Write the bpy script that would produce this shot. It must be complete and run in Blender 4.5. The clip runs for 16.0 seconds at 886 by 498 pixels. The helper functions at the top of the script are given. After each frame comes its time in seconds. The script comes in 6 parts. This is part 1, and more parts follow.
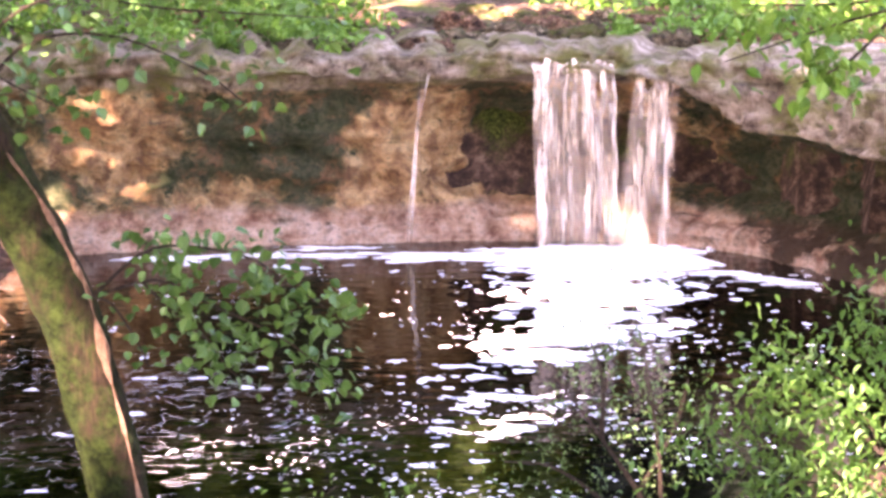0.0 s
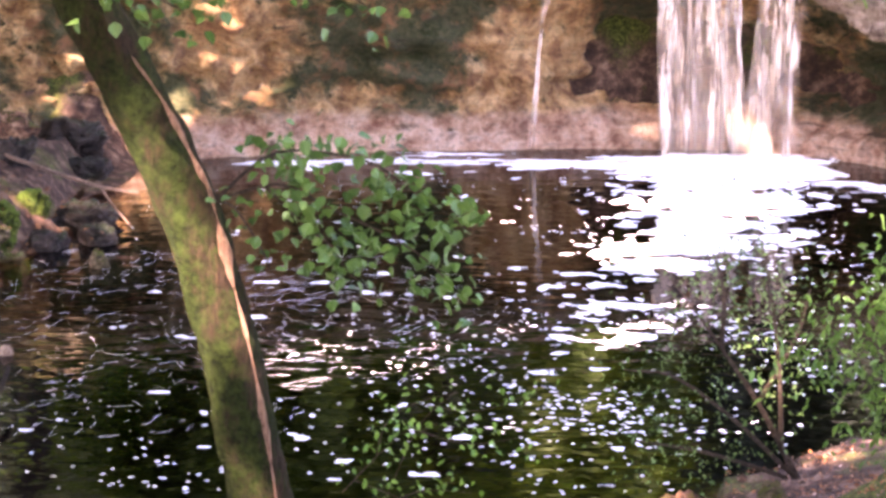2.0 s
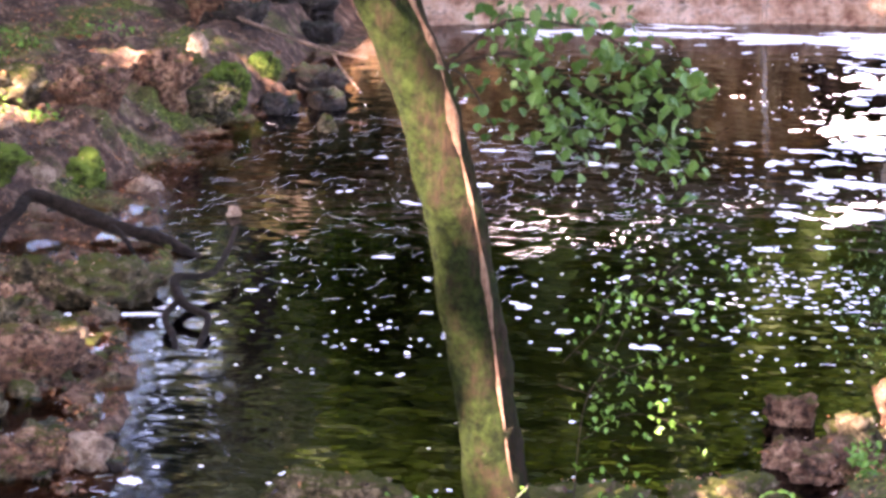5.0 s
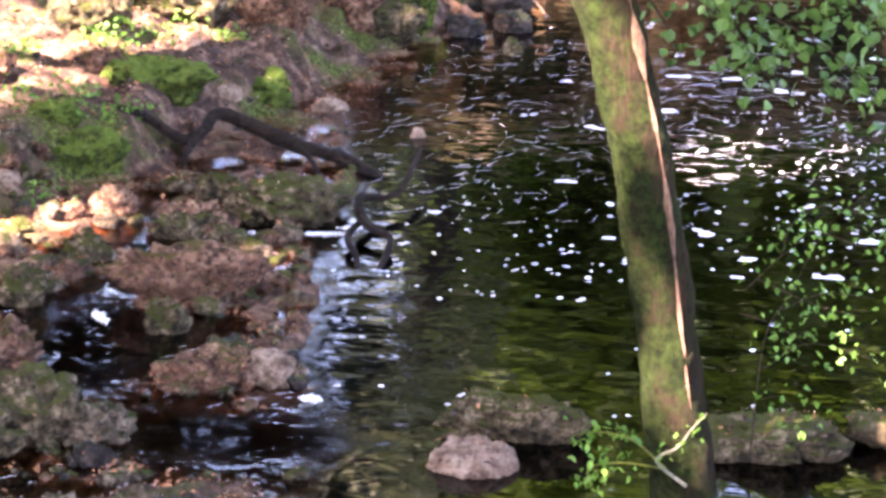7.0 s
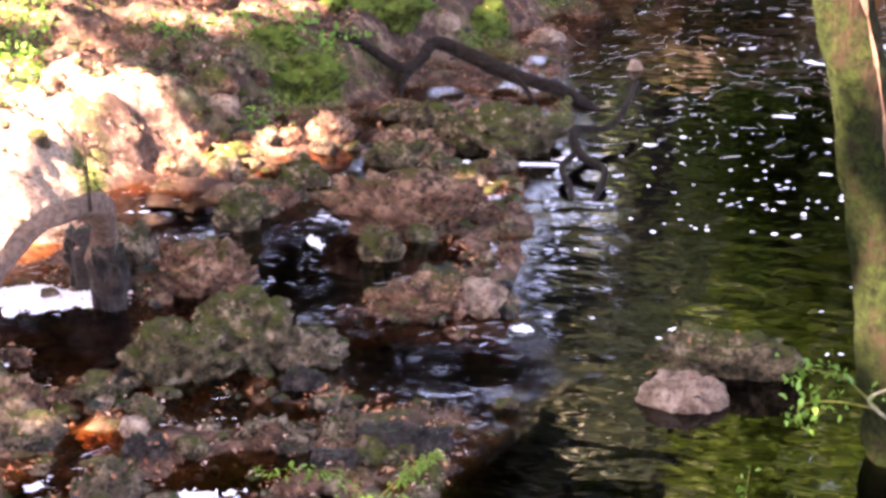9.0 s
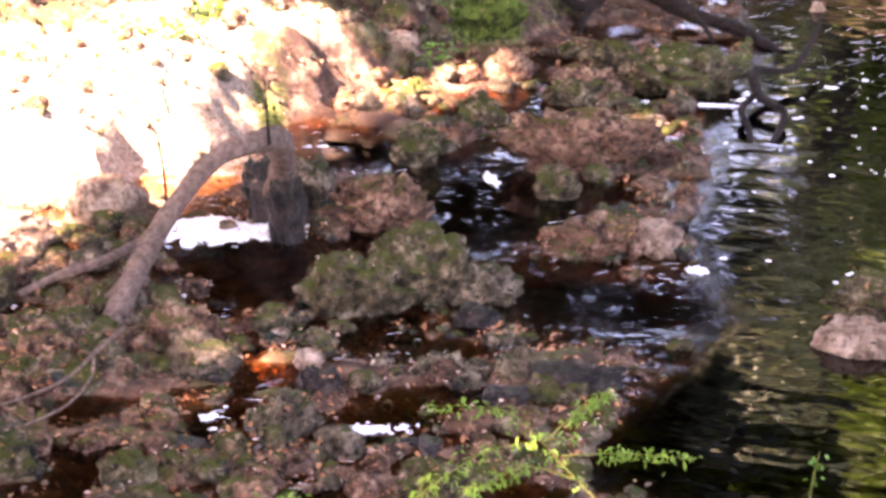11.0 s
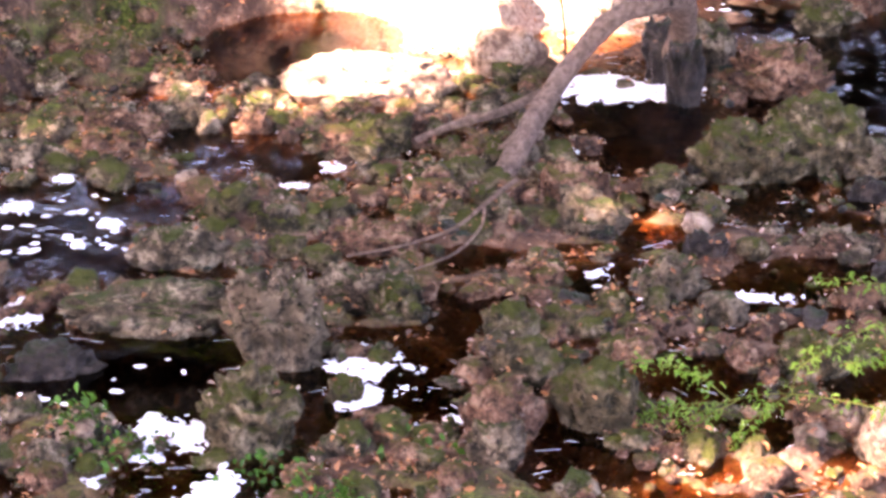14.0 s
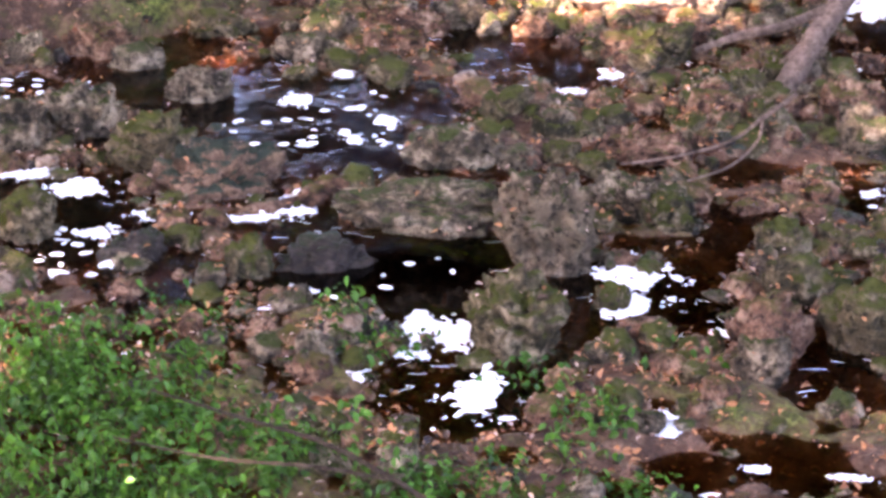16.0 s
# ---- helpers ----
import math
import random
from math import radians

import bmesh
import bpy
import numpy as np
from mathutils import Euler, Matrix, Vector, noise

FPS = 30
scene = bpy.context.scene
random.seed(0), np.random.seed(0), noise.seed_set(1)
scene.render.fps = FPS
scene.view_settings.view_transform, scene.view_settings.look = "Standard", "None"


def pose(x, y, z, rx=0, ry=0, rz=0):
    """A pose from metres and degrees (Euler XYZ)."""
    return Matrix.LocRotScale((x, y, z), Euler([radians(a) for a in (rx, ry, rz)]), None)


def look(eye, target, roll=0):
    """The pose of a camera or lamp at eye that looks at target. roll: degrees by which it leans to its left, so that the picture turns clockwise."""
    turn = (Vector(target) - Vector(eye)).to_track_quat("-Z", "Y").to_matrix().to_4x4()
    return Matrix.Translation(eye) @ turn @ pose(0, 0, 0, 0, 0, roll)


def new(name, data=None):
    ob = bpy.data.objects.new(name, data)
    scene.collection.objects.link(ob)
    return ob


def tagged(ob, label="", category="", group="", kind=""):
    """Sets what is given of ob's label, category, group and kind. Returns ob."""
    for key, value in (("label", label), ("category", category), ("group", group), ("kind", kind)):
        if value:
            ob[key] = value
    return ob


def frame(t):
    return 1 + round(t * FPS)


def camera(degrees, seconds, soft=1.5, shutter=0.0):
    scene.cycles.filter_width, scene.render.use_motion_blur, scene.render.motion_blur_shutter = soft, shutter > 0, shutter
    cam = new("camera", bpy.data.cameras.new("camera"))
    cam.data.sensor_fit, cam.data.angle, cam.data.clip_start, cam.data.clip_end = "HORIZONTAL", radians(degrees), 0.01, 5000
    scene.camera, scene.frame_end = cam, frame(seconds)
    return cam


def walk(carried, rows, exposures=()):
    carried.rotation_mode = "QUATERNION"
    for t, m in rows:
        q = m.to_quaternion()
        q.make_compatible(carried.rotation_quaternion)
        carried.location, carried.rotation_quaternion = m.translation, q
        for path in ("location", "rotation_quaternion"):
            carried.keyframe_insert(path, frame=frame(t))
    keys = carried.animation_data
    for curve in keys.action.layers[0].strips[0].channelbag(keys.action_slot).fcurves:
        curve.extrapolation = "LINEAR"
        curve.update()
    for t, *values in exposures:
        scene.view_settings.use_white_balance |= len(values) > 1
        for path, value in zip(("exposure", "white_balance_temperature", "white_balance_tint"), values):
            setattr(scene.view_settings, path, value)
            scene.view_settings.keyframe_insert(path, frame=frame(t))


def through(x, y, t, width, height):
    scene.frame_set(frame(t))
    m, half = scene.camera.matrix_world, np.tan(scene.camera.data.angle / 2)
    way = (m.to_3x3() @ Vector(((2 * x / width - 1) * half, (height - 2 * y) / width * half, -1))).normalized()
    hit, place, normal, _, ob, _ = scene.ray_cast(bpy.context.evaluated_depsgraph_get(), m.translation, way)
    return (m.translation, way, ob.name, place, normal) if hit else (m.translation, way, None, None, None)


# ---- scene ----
# A fixed standpoint on the ravine's edge; the camera only turns: seconds, yaw, pitch, roll in degrees.
cam = camera(20.0, 16.0, soft=3.2)
EYE = 6.3
TURNS = [
    (0.0, 0.007, -10.006, -0.011),
    (0.5, 0.773, -10.525, 0.001),
    (1.0, 1.417, -11.064, 0.037),
    (1.5, 2.119, -11.541, 0.058),
    (2.0, 2.826, -12.132, 0.122),
    (2.5, 3.513, -12.583, 0.157),
    (3.0, 4.272, -13.091, 0.226),
    (3.5, 5.095, -13.632, 0.278),
    (4.0, 6.116, -14.089, 0.237),
    (4.2, 6.509, -14.332, 0.316),
    (6.3, 10.739, -16.182, 0.451),
    (6.5, 11.158, -16.395, 0.420),
    (7.0, 12.398, -16.891, 0.427),
    (7.5, 13.913, -17.200, 0.433),
    (8.0, 15.305, -17.821, 0.463),
    (8.2, 15.952, -17.999, 0.396),
    (10.3, 19.818, -19.129, -0.141),
    (10.5, 20.537, -19.251, -0.177),
    (11.0, 21.734, -19.898, -0.119),
    (11.5, 23.026, -20.422, -0.132),
    (12.0, 24.620, -20.815, -0.134),
    (12.5, 26.327, -21.324, -0.130),
    (13.0, 27.836, -22.091, -0.099),
    (13.5, 29.711, -22.416, -0.055),
    (14.0, 31.301, -23.074, -0.057),
    (14.5, 32.962, -23.594, -0.052),
    (15.0, 34.246, -24.340, -0.015),
    (15.5, 36.193, -24.671, -0.017),
    (16.0, 38.084, -25.211, 0.013),
]
walk(cam, [(t, pose(0, 0, EYE, 90 + pitch, 0, yaw) @ pose(0, 0, 0, 0, 0, roll)) for t, yaw, pitch, roll in TURNS],
     exposures=[(0.0, 4.5, 7700, 51), (4.0, 4.45, 7600, 48), (6.5, 4.75, 7000, 43), (8.0, 4.7, 7500, 45), (10.5, 4.8, 8000, 51), (13.5, 4.95, 7900, 51), (16.0, 4.9, 7400, 45)])

# ---- light ----
SUN_TO = Vector((-0.45, -0.52, 0.74)).normalized()
world = bpy.data.worlds.new("sky")
scene.world = world
world.use_nodes = True
wn = world.node_tree
sky = wn.nodes.new("ShaderNodeTexSky")
sky.sky_type, sky.sun_disc = "NISHITA", False
sky.sun_elevation = math.asin(SUN_TO.z)
sky.sun_rotation = math.atan2(SUN_TO.x, SUN_TO.y)
wn.links.new(sky.outputs[0], wn.nodes["Background"].inputs[0])
wn.nodes["Background"].inputs[1].default_value = 0.15
sun = new("sun", bpy.data.lights.new("sun", "SUN"))
sun.data.energy, sun.data.angle, sun.data.color = 4.4, radians(0.9), (1.0, 0.93, 0.82)
sun.matrix_world = look(SUN_TO * 60, (0, 0, 0))

# ---- materials ----


def material(name):
    m = bpy.data.materials.new(name)
    m.use_nodes = True
    nt = m.node_tree
    return m, nt, nt.nodes["Principled BSDF"], nt.nodes["Material Output"]


def node(nt, kind, **inputs):
    n = nt.nodes.new(kind)
    for key, value in inputs.items():
        n.inputs[key.replace("_", " ")].default_value = value
    return n


def coords(nt, scale=(1, 1, 1), space="Object"):
    tc = nt.nodes.new("ShaderNodeTexCoord")
    mp = nt.nodes.new("ShaderNodeMapping")
    mp.inputs["Scale"].default_value = scale
    if space == "World":
        geo = nt.nodes.new("ShaderNodeNewGeometry")
        nt.links.new(geo.outputs["Position"], mp.inputs[0])
    else:
        nt.links.new(tc.outputs[space], mp.inputs[0])
    return mp.outputs[0]


def noise_tex(nt, vec, scale, detail=5, rough=0.6):
    n = node(nt, "ShaderNodeTexNoise", Scale=scale, Detail=detail, Roughness=rough)
    nt.links.new(vec, n.inputs["Vector"])
    return n.outputs["Fac"]


def ramp(nt, fac, stops):
    r = nt.nodes.new("ShaderNodeValToRGB")
    e = r.color_ramp.elements
    e[0].position, e[0].color = stops[0][0], (*stops[0][1], 1)
    e[1].position, e[1].color = stops[-1][0], (*stops[-1][1], 1)
    for p, c in stops[1:-1]:
        e.new(p).color = (*c, 1)
    nt.links.new(fac, r.inputs[0])
    return r.outputs[0]


def mix(nt, fac, a, b):
    m = nt.nodes.new("ShaderNodeMix")
    m.data_type = "RGBA"
    for value, slot in ((fac, 0), (a, 6), (b, 7)):
        if isinstance(value, (float, int)):
            m.inputs[slot].default_value = value
        elif isinstance(value, tuple):
            m.inputs[slot].default_value = (*value, 1)
        else:
            nt.links.new(value, m.inputs[slot])
    return m.outputs[2]


def band(nt, fac, lo, hi):
    r = node(nt, "ShaderNodeMapRange", From_Min=lo, From_Max=hi)
    nt.links.new(fac, r.inputs["Value"])
    return r.outputs[0]


def bump(nt, bsdf, height, strength, distance):
    b = node(nt, "ShaderNodeBump", Strength=strength, Distance=distance)
    nt.links.new(height, b.inputs["Height"])
    nt.links.new(b.outputs[0], bsdf.inputs["Normal"])


def upward(nt):
    geo = nt.nodes.new("ShaderNodeNewGeometry")
    s = nt.nodes.new("ShaderNodeSeparateXYZ")
    nt.links.new(geo.outputs["Normal"], s.inputs[0])
    return s.outputs["Z"]


def stone(name, dark, mid, light, moss=None, moss_at=0.5, scale=1.0, rough=0.85, space="World"):
    """Weathered rock: blotches, grain and pits, with moss that grows on what faces up."""
    m, nt, b, _ = material(name)
    vec = coords(nt, space=space)
    big = noise_tex(nt, vec, 6.5 * scale, 7, 0.7)
    fine = noise_tex(nt, vec, 17 * scale, 6, 0.7)
    col = ramp(nt, big, [(0.38, dark), (0.5, mid), (0.62, light)])
    tone = noise_tex(nt, vec, 1.3 * scale, 3, 0.5)
    col = mix(nt, band(nt, tone, 0.5, 0.75), col, mid)
    speck = noise_tex(nt, vec, 24 * scale, 5, 0.75)
    col = mix(nt, band(nt, fine, 0.47, 0.64), col, dark)
    col = mix(nt, band(nt, speck, 0.58, 0.85), col, light)
    if moss:
        g = noise_tex(nt, vec, 5.5 * scale, 6, 0.75)
        add = nt.nodes.new("ShaderNodeMath")
        add.operation = "MULTIPLY_ADD"
        nt.links.new(upward(nt), add.inputs[0])
        add.inputs[1].default_value = 0.28
        nt.links.new(g, add.inputs[2])
        green = ramp(nt, fine, [(0.3, tuple(c * 0.45 for c in moss)), (0.7, moss)])
        col = mix(nt, band(nt, add.outputs[0], moss_at, moss_at + 0.14), col, green)
    nt.links.new(col, b.inputs["Base Color"])
    b.inputs["Roughness"].default_value = rough
    b.inputs["Specular IOR Level"].default_value = 0.3 if rough < 0.5 else 0.15
    h = nt.nodes.new("ShaderNodeMath")
    h.operation = "MULTIPLY_ADD"
    nt.links.new(big, h.inputs[0])
    h.inputs[1].default_value = 1.5
    nt.links.new(fine, h.inputs[2])
    bump(nt, b, h.outputs[0], 1.0, 0.09)
    return m


ROCK = {
    "grey": stone("grey_limestone", (0.024, 0.02, 0.013), (0.165, 0.12, 0.075), (0.48, 0.365, 0.24), (0.065, 0.085, 0.02), 0.69),
    "moss": stone("mossy_limestone", (0.024, 0.022, 0.012), (0.135, 0.1, 0.052), (0.4, 0.3, 0.185), (0.095, 0.105, 0.02), 0.61),
    "brown": stone("brown_limestone", (0.035, 0.02, 0.014), (0.23, 0.115, 0.067), (0.52, 0.31, 0.195), (0.13, 0.11, 0.025), 0.7),
    "pale": stone("pale_limestone", (0.15, 0.09, 0.06), (0.42, 0.28, 0.185), (0.6, 0.44, 0.31)),
    "green": stone("moss_cushion", (0.02, 0.026, 0.007), (0.07, 0.105, 0.016), (0.2, 0.26, 0.045), (0.13, 0.21, 0.03), 0.52),
    "wet": stone("wet_limestone", (0.012, 0.01, 0.009), (0.05, 0.037, 0.028), (0.12, 0.09, 0.07), (0.03, 0.045, 0.014), 0.66, rough=0.4),
    "red": stone("tannin_stained_limestone", (0.07, 0.045, 0.03), (0.2, 0.12, 0.075), (0.4, 0.24, 0.15), (0.05, 0.07, 0.045), 0.6),
}


def cliff_material():
    """Three beds of one cliff: a washed pink foot, the mottled hollow with algae and painted shade, a brown ledge with
    moss.
    """
    m, nt, b, _ = material("cliff_limestone")
    vec = coords(nt, space="World")
    big = noise_tex(nt, coords(nt, (1, 1, 1.5), "World"), 1.1, 6, 0.66)
    mid = noise_tex(nt, vec, 3.3, 6, 0.7)
    fine = noise_tex(nt, vec, 14, 6, 0.75)
    layers = noise_tex(nt, coords(nt, (0.5, 0.5, 8), "World"), 1.3, 5, 0.65)
    bed = nt.nodes.new("ShaderNodeAttribute")
    bed.attribute_name = "bed"
    algae_shade = nt.nodes.new("ShaderNodeAttribute")
    algae_shade.attribute_name = "algae_shade"
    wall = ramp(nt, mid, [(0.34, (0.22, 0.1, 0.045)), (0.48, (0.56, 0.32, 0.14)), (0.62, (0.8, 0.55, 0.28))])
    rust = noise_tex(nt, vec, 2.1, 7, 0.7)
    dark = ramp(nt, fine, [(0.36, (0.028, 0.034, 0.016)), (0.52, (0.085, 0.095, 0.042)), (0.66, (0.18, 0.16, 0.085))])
    # darkens the wall by noise, algae and the shade painted into the hollows
    dark_amount = nt.nodes.new("ShaderNodeMath")
    dark_amount.operation = "MULTIPLY_ADD"
    dark_amount.inputs[1].default_value = 2.2
    nt.links.new(big, dark_amount.inputs[0])
    nt.links.new(algae_shade.outputs["Fac"], dark_amount.inputs[2])
    wall = mix(nt, band(nt, dark_amount.outputs[0], 1.36, 1.62), wall, dark)
    wall = mix(nt, band(nt, rust, 0.53, 0.63), wall, (0.3, 0.15, 0.075))
    wall = mix(nt, band(nt, rust, 0.44, 0.36), wall, (0.03, 0.045, 0.014))
    foot = ramp(nt, mid, [(0.34, (0.3, 0.13, 0.08)), (0.48, (0.62, 0.37, 0.24)), (0.64, (0.82, 0.6, 0.45))])
    ledge = ramp(nt, mid, [(0.34, (0.09, 0.062, 0.042)), (0.48, (0.36, 0.27, 0.19)), (0.64, (0.64, 0.52, 0.4))])
    ledge = mix(nt, band(nt, big, 0.44, 0.6), ledge, (0.2, 0.19, 0.06))
    # the painted shade of the eastern hollow runs down over the foot
    foot = mix(nt, band(nt, dark_amount.outputs[0], 1.62, 1.85), foot, (0.09, 0.055, 0.032))
    col = mix(nt, band(nt, bed.outputs["Fac"], 0.2, 0.8), foot, wall)
    col = mix(nt, band(nt, bed.outputs["Fac"], 1.2, 1.8), col, ledge)
    col = mix(nt, band(nt, layers, 0.6, 0.78), col, (0.05, 0.036, 0.024))
    col = mix(nt, band(nt, fine, 0.52, 0.74), col, (0.06, 0.045, 0.032))
    nt.links.new(col, b.inputs["Base Color"])
    b.inputs["Roughness"].default_value = 0.75
    b.inputs["Specular IOR Level"].default_value = 0.15
    h = nt.nodes.new("ShaderNodeMath")
    h.operation = "MULTIPLY_ADD"
    nt.links.new(mid, h.inputs[0])
    h.inputs[1].default_value = 2.0
    nt.links.new(fine, h.inputs[2])
    bump(nt, b, h.outputs[0], 1.0, 0.12)
    return m


CLIFF = cliff_material()


def ground_material():
    m, nt, b, _ = material("forest_floor")
    vec = coords(nt, space="World")
    big = noise_tex(nt, vec, 0.8, 5, 0.6)
    mid = noise_tex(nt, vec, 5.0, 6, 0.7)
    fine = noise_tex(nt, vec, 26, 5, 0.7)
    litter = ramp(nt, mid, [(0.3, (0.025, 0.016, 0.012)), (0.48, (0.09, 0.05, 0.033)), (0.58, (0.24, 0.14, 0.09)), (0.72, (0.44, 0.29, 0.2))])
    litter = mix(nt, band(nt, fine, 0.45, 0.75), litter, (0.06, 0.035, 0.022))
    moss = ramp(nt, fine, [(0.36, (0.02, 0.026, 0.007)), (0.5, (0.075, 0.1, 0.018)), (0.64, (0.2, 0.23, 0.045))])
    col = mix(nt, band(nt, big, 0.5, 0.61), litter, moss)
    pos = nt.nodes.new("ShaderNodeNewGeometry")
    level = nt.nodes.new("ShaderNodeSeparateXYZ")
    nt.links.new(pos.outputs["Position"], level.inputs[0])
    stain = ramp(nt, mid, [(0.35, (0.05, 0.02, 0.011)), (0.52, (0.16, 0.075, 0.038)), (0.68, (0.3, 0.165, 0.09))])
    col = mix(nt, band(nt, level.outputs["Z"], 0.06, -0.03), col, stain)
    # pale tones painted over the sunlit bank to bring it to white-out
    sun_pale = nt.nodes.new("ShaderNodeAttribute")
    sun_pale.attribute_name = "sun_pale"
    sun_pale_tones = ramp(nt, fine, [(0.34, (0.17, 0.1, 0.065)), (0.5, (0.37, 0.26, 0.18)), (0.66, (0.55, 0.43, 0.31))])
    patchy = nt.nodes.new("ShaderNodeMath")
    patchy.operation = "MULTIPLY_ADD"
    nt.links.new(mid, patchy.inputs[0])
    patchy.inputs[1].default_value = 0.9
    nt.links.new(sun_pale.outputs["Fac"], patchy.inputs[2])
    col = mix(nt, band(nt, patchy.outputs[0], 0.75, 1.0), col, sun_pale_tones)
    nt.links.new(col, b.inputs["Base Color"])
    b.inputs["Roughness"].default_value = 0.8
    b.inputs["Specular IOR Level"].default_value = 0.2
    rough_up = nt.nodes.new("ShaderNodeMath")
    rough_up.operation = "MULTIPLY_ADD"
    rough_up.inputs[1].default_value = 0.7
    nt.links.new(fine, rough_up.inputs[0])
    nt.links.new(mid, rough_up.inputs[2])
    bump(nt, b, rough_up.outputs[0], 1.0, 0.09)
    return m


GROUND = ground_material()


def water_material(name, tint, bump_scale, strength, roughness=0.03):
    """Tea-brown creek water: the deeper, the less light comes back through it; gloss by Fresnel."""
    m, nt, b, out = material(name)
    nt.nodes.remove(b)
    depth = nt.nodes.new("ShaderNodeAttribute")
    depth.attribute_name = "depth"
    col = ramp(nt, depth.outputs["Fac"], [(0.0, tint), (0.1, (0.48, 0.28, 0.15)), (0.3, (0.14, 0.055, 0.022)), (0.7, (0.004, 0.002, 0.001))])
    clear = nt.nodes.new("ShaderNodeBsdfTransparent")
    nt.links.new(col, clear.inputs[0])
    gloss = node(nt, "ShaderNodeBsdfGlossy", Roughness=roughness)
    gloss.inputs[0].default_value = (0.95, 0.95, 0.95, 1)
    fres = node(nt, "ShaderNodeFresnel", IOR=1.33)
    vec = coords(nt, (1.0, 1.6, 1.0), "World")
    n1 = noise_tex(nt, vec, bump_scale, 2, 0.45)
    # quick little ripples where the creek runs shallow
    n2 = noise_tex(nt, vec, 7.0, 3, 0.6)
    run = node(nt, "ShaderNodeMapRange", From_Min=0.02, From_Max=0.4, To_Min=0.75, To_Max=0.03)
    nt.links.new(depth.outputs["Fac"], run.inputs["Value"])
    both = nt.nodes.new("ShaderNodeMath")
    both.operation = "MULTIPLY_ADD"
    nt.links.new(n2, both.inputs[0])
    nt.links.new(run.outputs[0], both.inputs[1])
    nt.links.new(n1, both.inputs[2])
    bp = node(nt, "ShaderNodeBump", Strength=strength, Distance=0.05)
    nt.links.new(both.outputs[0], bp.inputs["Height"])
    nt.links.new(bp.outputs[0], gloss.inputs["Normal"])
    nt.links.new(bp.outputs[0], fres.inputs["Normal"])
    mx = nt.nodes.new("ShaderNodeMixShader")
    nt.links.new(fres.outputs[0], mx.inputs[0])
    nt.links.new(clear.outputs[0], mx.inputs[1])
    nt.links.new(gloss.outputs[0], mx.inputs[2])
    nt.links.new(mx.outputs[0], out.inputs[0])
    return m


WATER = water_material("tannin_water", (0.85, 0.64, 0.44), 1.9, 0.2)


def foam_material():
    m, nt, b, _ = material("foam")
    vec = coords(nt, space="World")
    f = noise_tex(nt, vec, 30, 4, 0.6)
    nt.links.new(ramp(nt, f, [(0.3, (0.72, 0.68, 0.68)), (0.6, (0.9, 0.88, 0.88))]), b.inputs["Base Color"])
    b.inputs["Roughness"].default_value = 0.55
    bump(nt, b, f, 0.5, 0.02)
    return m


FOAM = foam_material()


def falling_material(name, lo, hi):
    """A thin torn sheet of falling water: pale threads with clear gaps between, fading at its rims."""
    m, nt, b, out = material(name)
    f = noise_tex(nt, coords(nt, (6, 6, 0.55), "World"), 1.5, 5, 0.62)
    g = noise_tex(nt, coords(nt, (2.2, 2.2, 1.4), "World"), 1.5, 4, 0.6)
    nt.links.new(ramp(nt, f, [(0.38, (0.24, 0.15, 0.09)), (0.5, (0.44, 0.31, 0.21)), (0.62, (0.76, 0.64, 0.53))]), b.inputs["Base Color"])
    b.inputs["Roughness"].default_value = 0.35
    rim = nt.nodes.new("ShaderNodeAttribute")
    rim.attribute_name = "rim"
    body = band(nt, f, lo, hi)
    for other in (band(nt, g, 0.2, 0.5), rim.outputs["Fac"]):
        mul = nt.nodes.new("ShaderNodeMath")
        mul.operation = "MULTIPLY"
        nt.links.new(body, mul.inputs[0])
        nt.links.new(other, mul.inputs[1])
        body = mul.outputs[0]
    clear = nt.nodes.new("ShaderNodeBsdfTransparent")
    mx = nt.nodes.new("ShaderNodeMixShader")
    nt.links.new(body, mx.inputs[0])
    nt.links.new(clear.outputs[0], mx.inputs[1])
    nt.links.new(b.outputs[0], mx.inputs[2])
    nt.links.new(mx.outputs[0], out.inputs[0])
    return m


FALLING = falling_material("falling_water", 0.34, 0.62)
VEIL = falling_material("water_veil", 0.36, 0.82)


def leaf_material(name, a, c, through=0.4):
    m, nt, b, out = material(name)
    info = nt.nodes.new("ShaderNodeObjectInfo")
    geo = nt.nodes.new("ShaderNodeNewGeometry")
    add = nt.nodes.new("ShaderNodeMath")
    add.operation = "ADD"
    nt.links.new(info.outputs["Random"], add.inputs[0])
    nt.links.new(geo.outputs["Random Per Island"], add.inputs[1])
    fr = nt.nodes.new("ShaderNodeMath")
    fr.operation = "FRACT"
    nt.links.new(add.outputs[0], fr.inputs[0])
    col = ramp(nt, fr.outputs[0], [(0.0, a), (1.0, c)])
    nt.links.new(col, b.inputs["Base Color"])
    b.inputs["Roughness"].default_value = 0.45
    b.inputs["Specular IOR Level"].default_value = 0.3
    tr = nt.nodes.new("ShaderNodeBsdfTranslucent")
    nt.links.new(mix(nt, 0.4, col, (0.22, 0.4, 0.04)) if through > 0.2 else col, tr.inputs[0])
    mx = nt.nodes.new("ShaderNodeMixShader")
    mx.inputs[0].default_value = through
    nt.links.new(b.outputs[0], mx.inputs[1])
    nt.links.new(tr.outputs[0], mx.inputs[2])
    nt.links.new(mx.outputs[0], out.inputs[0])
    return m


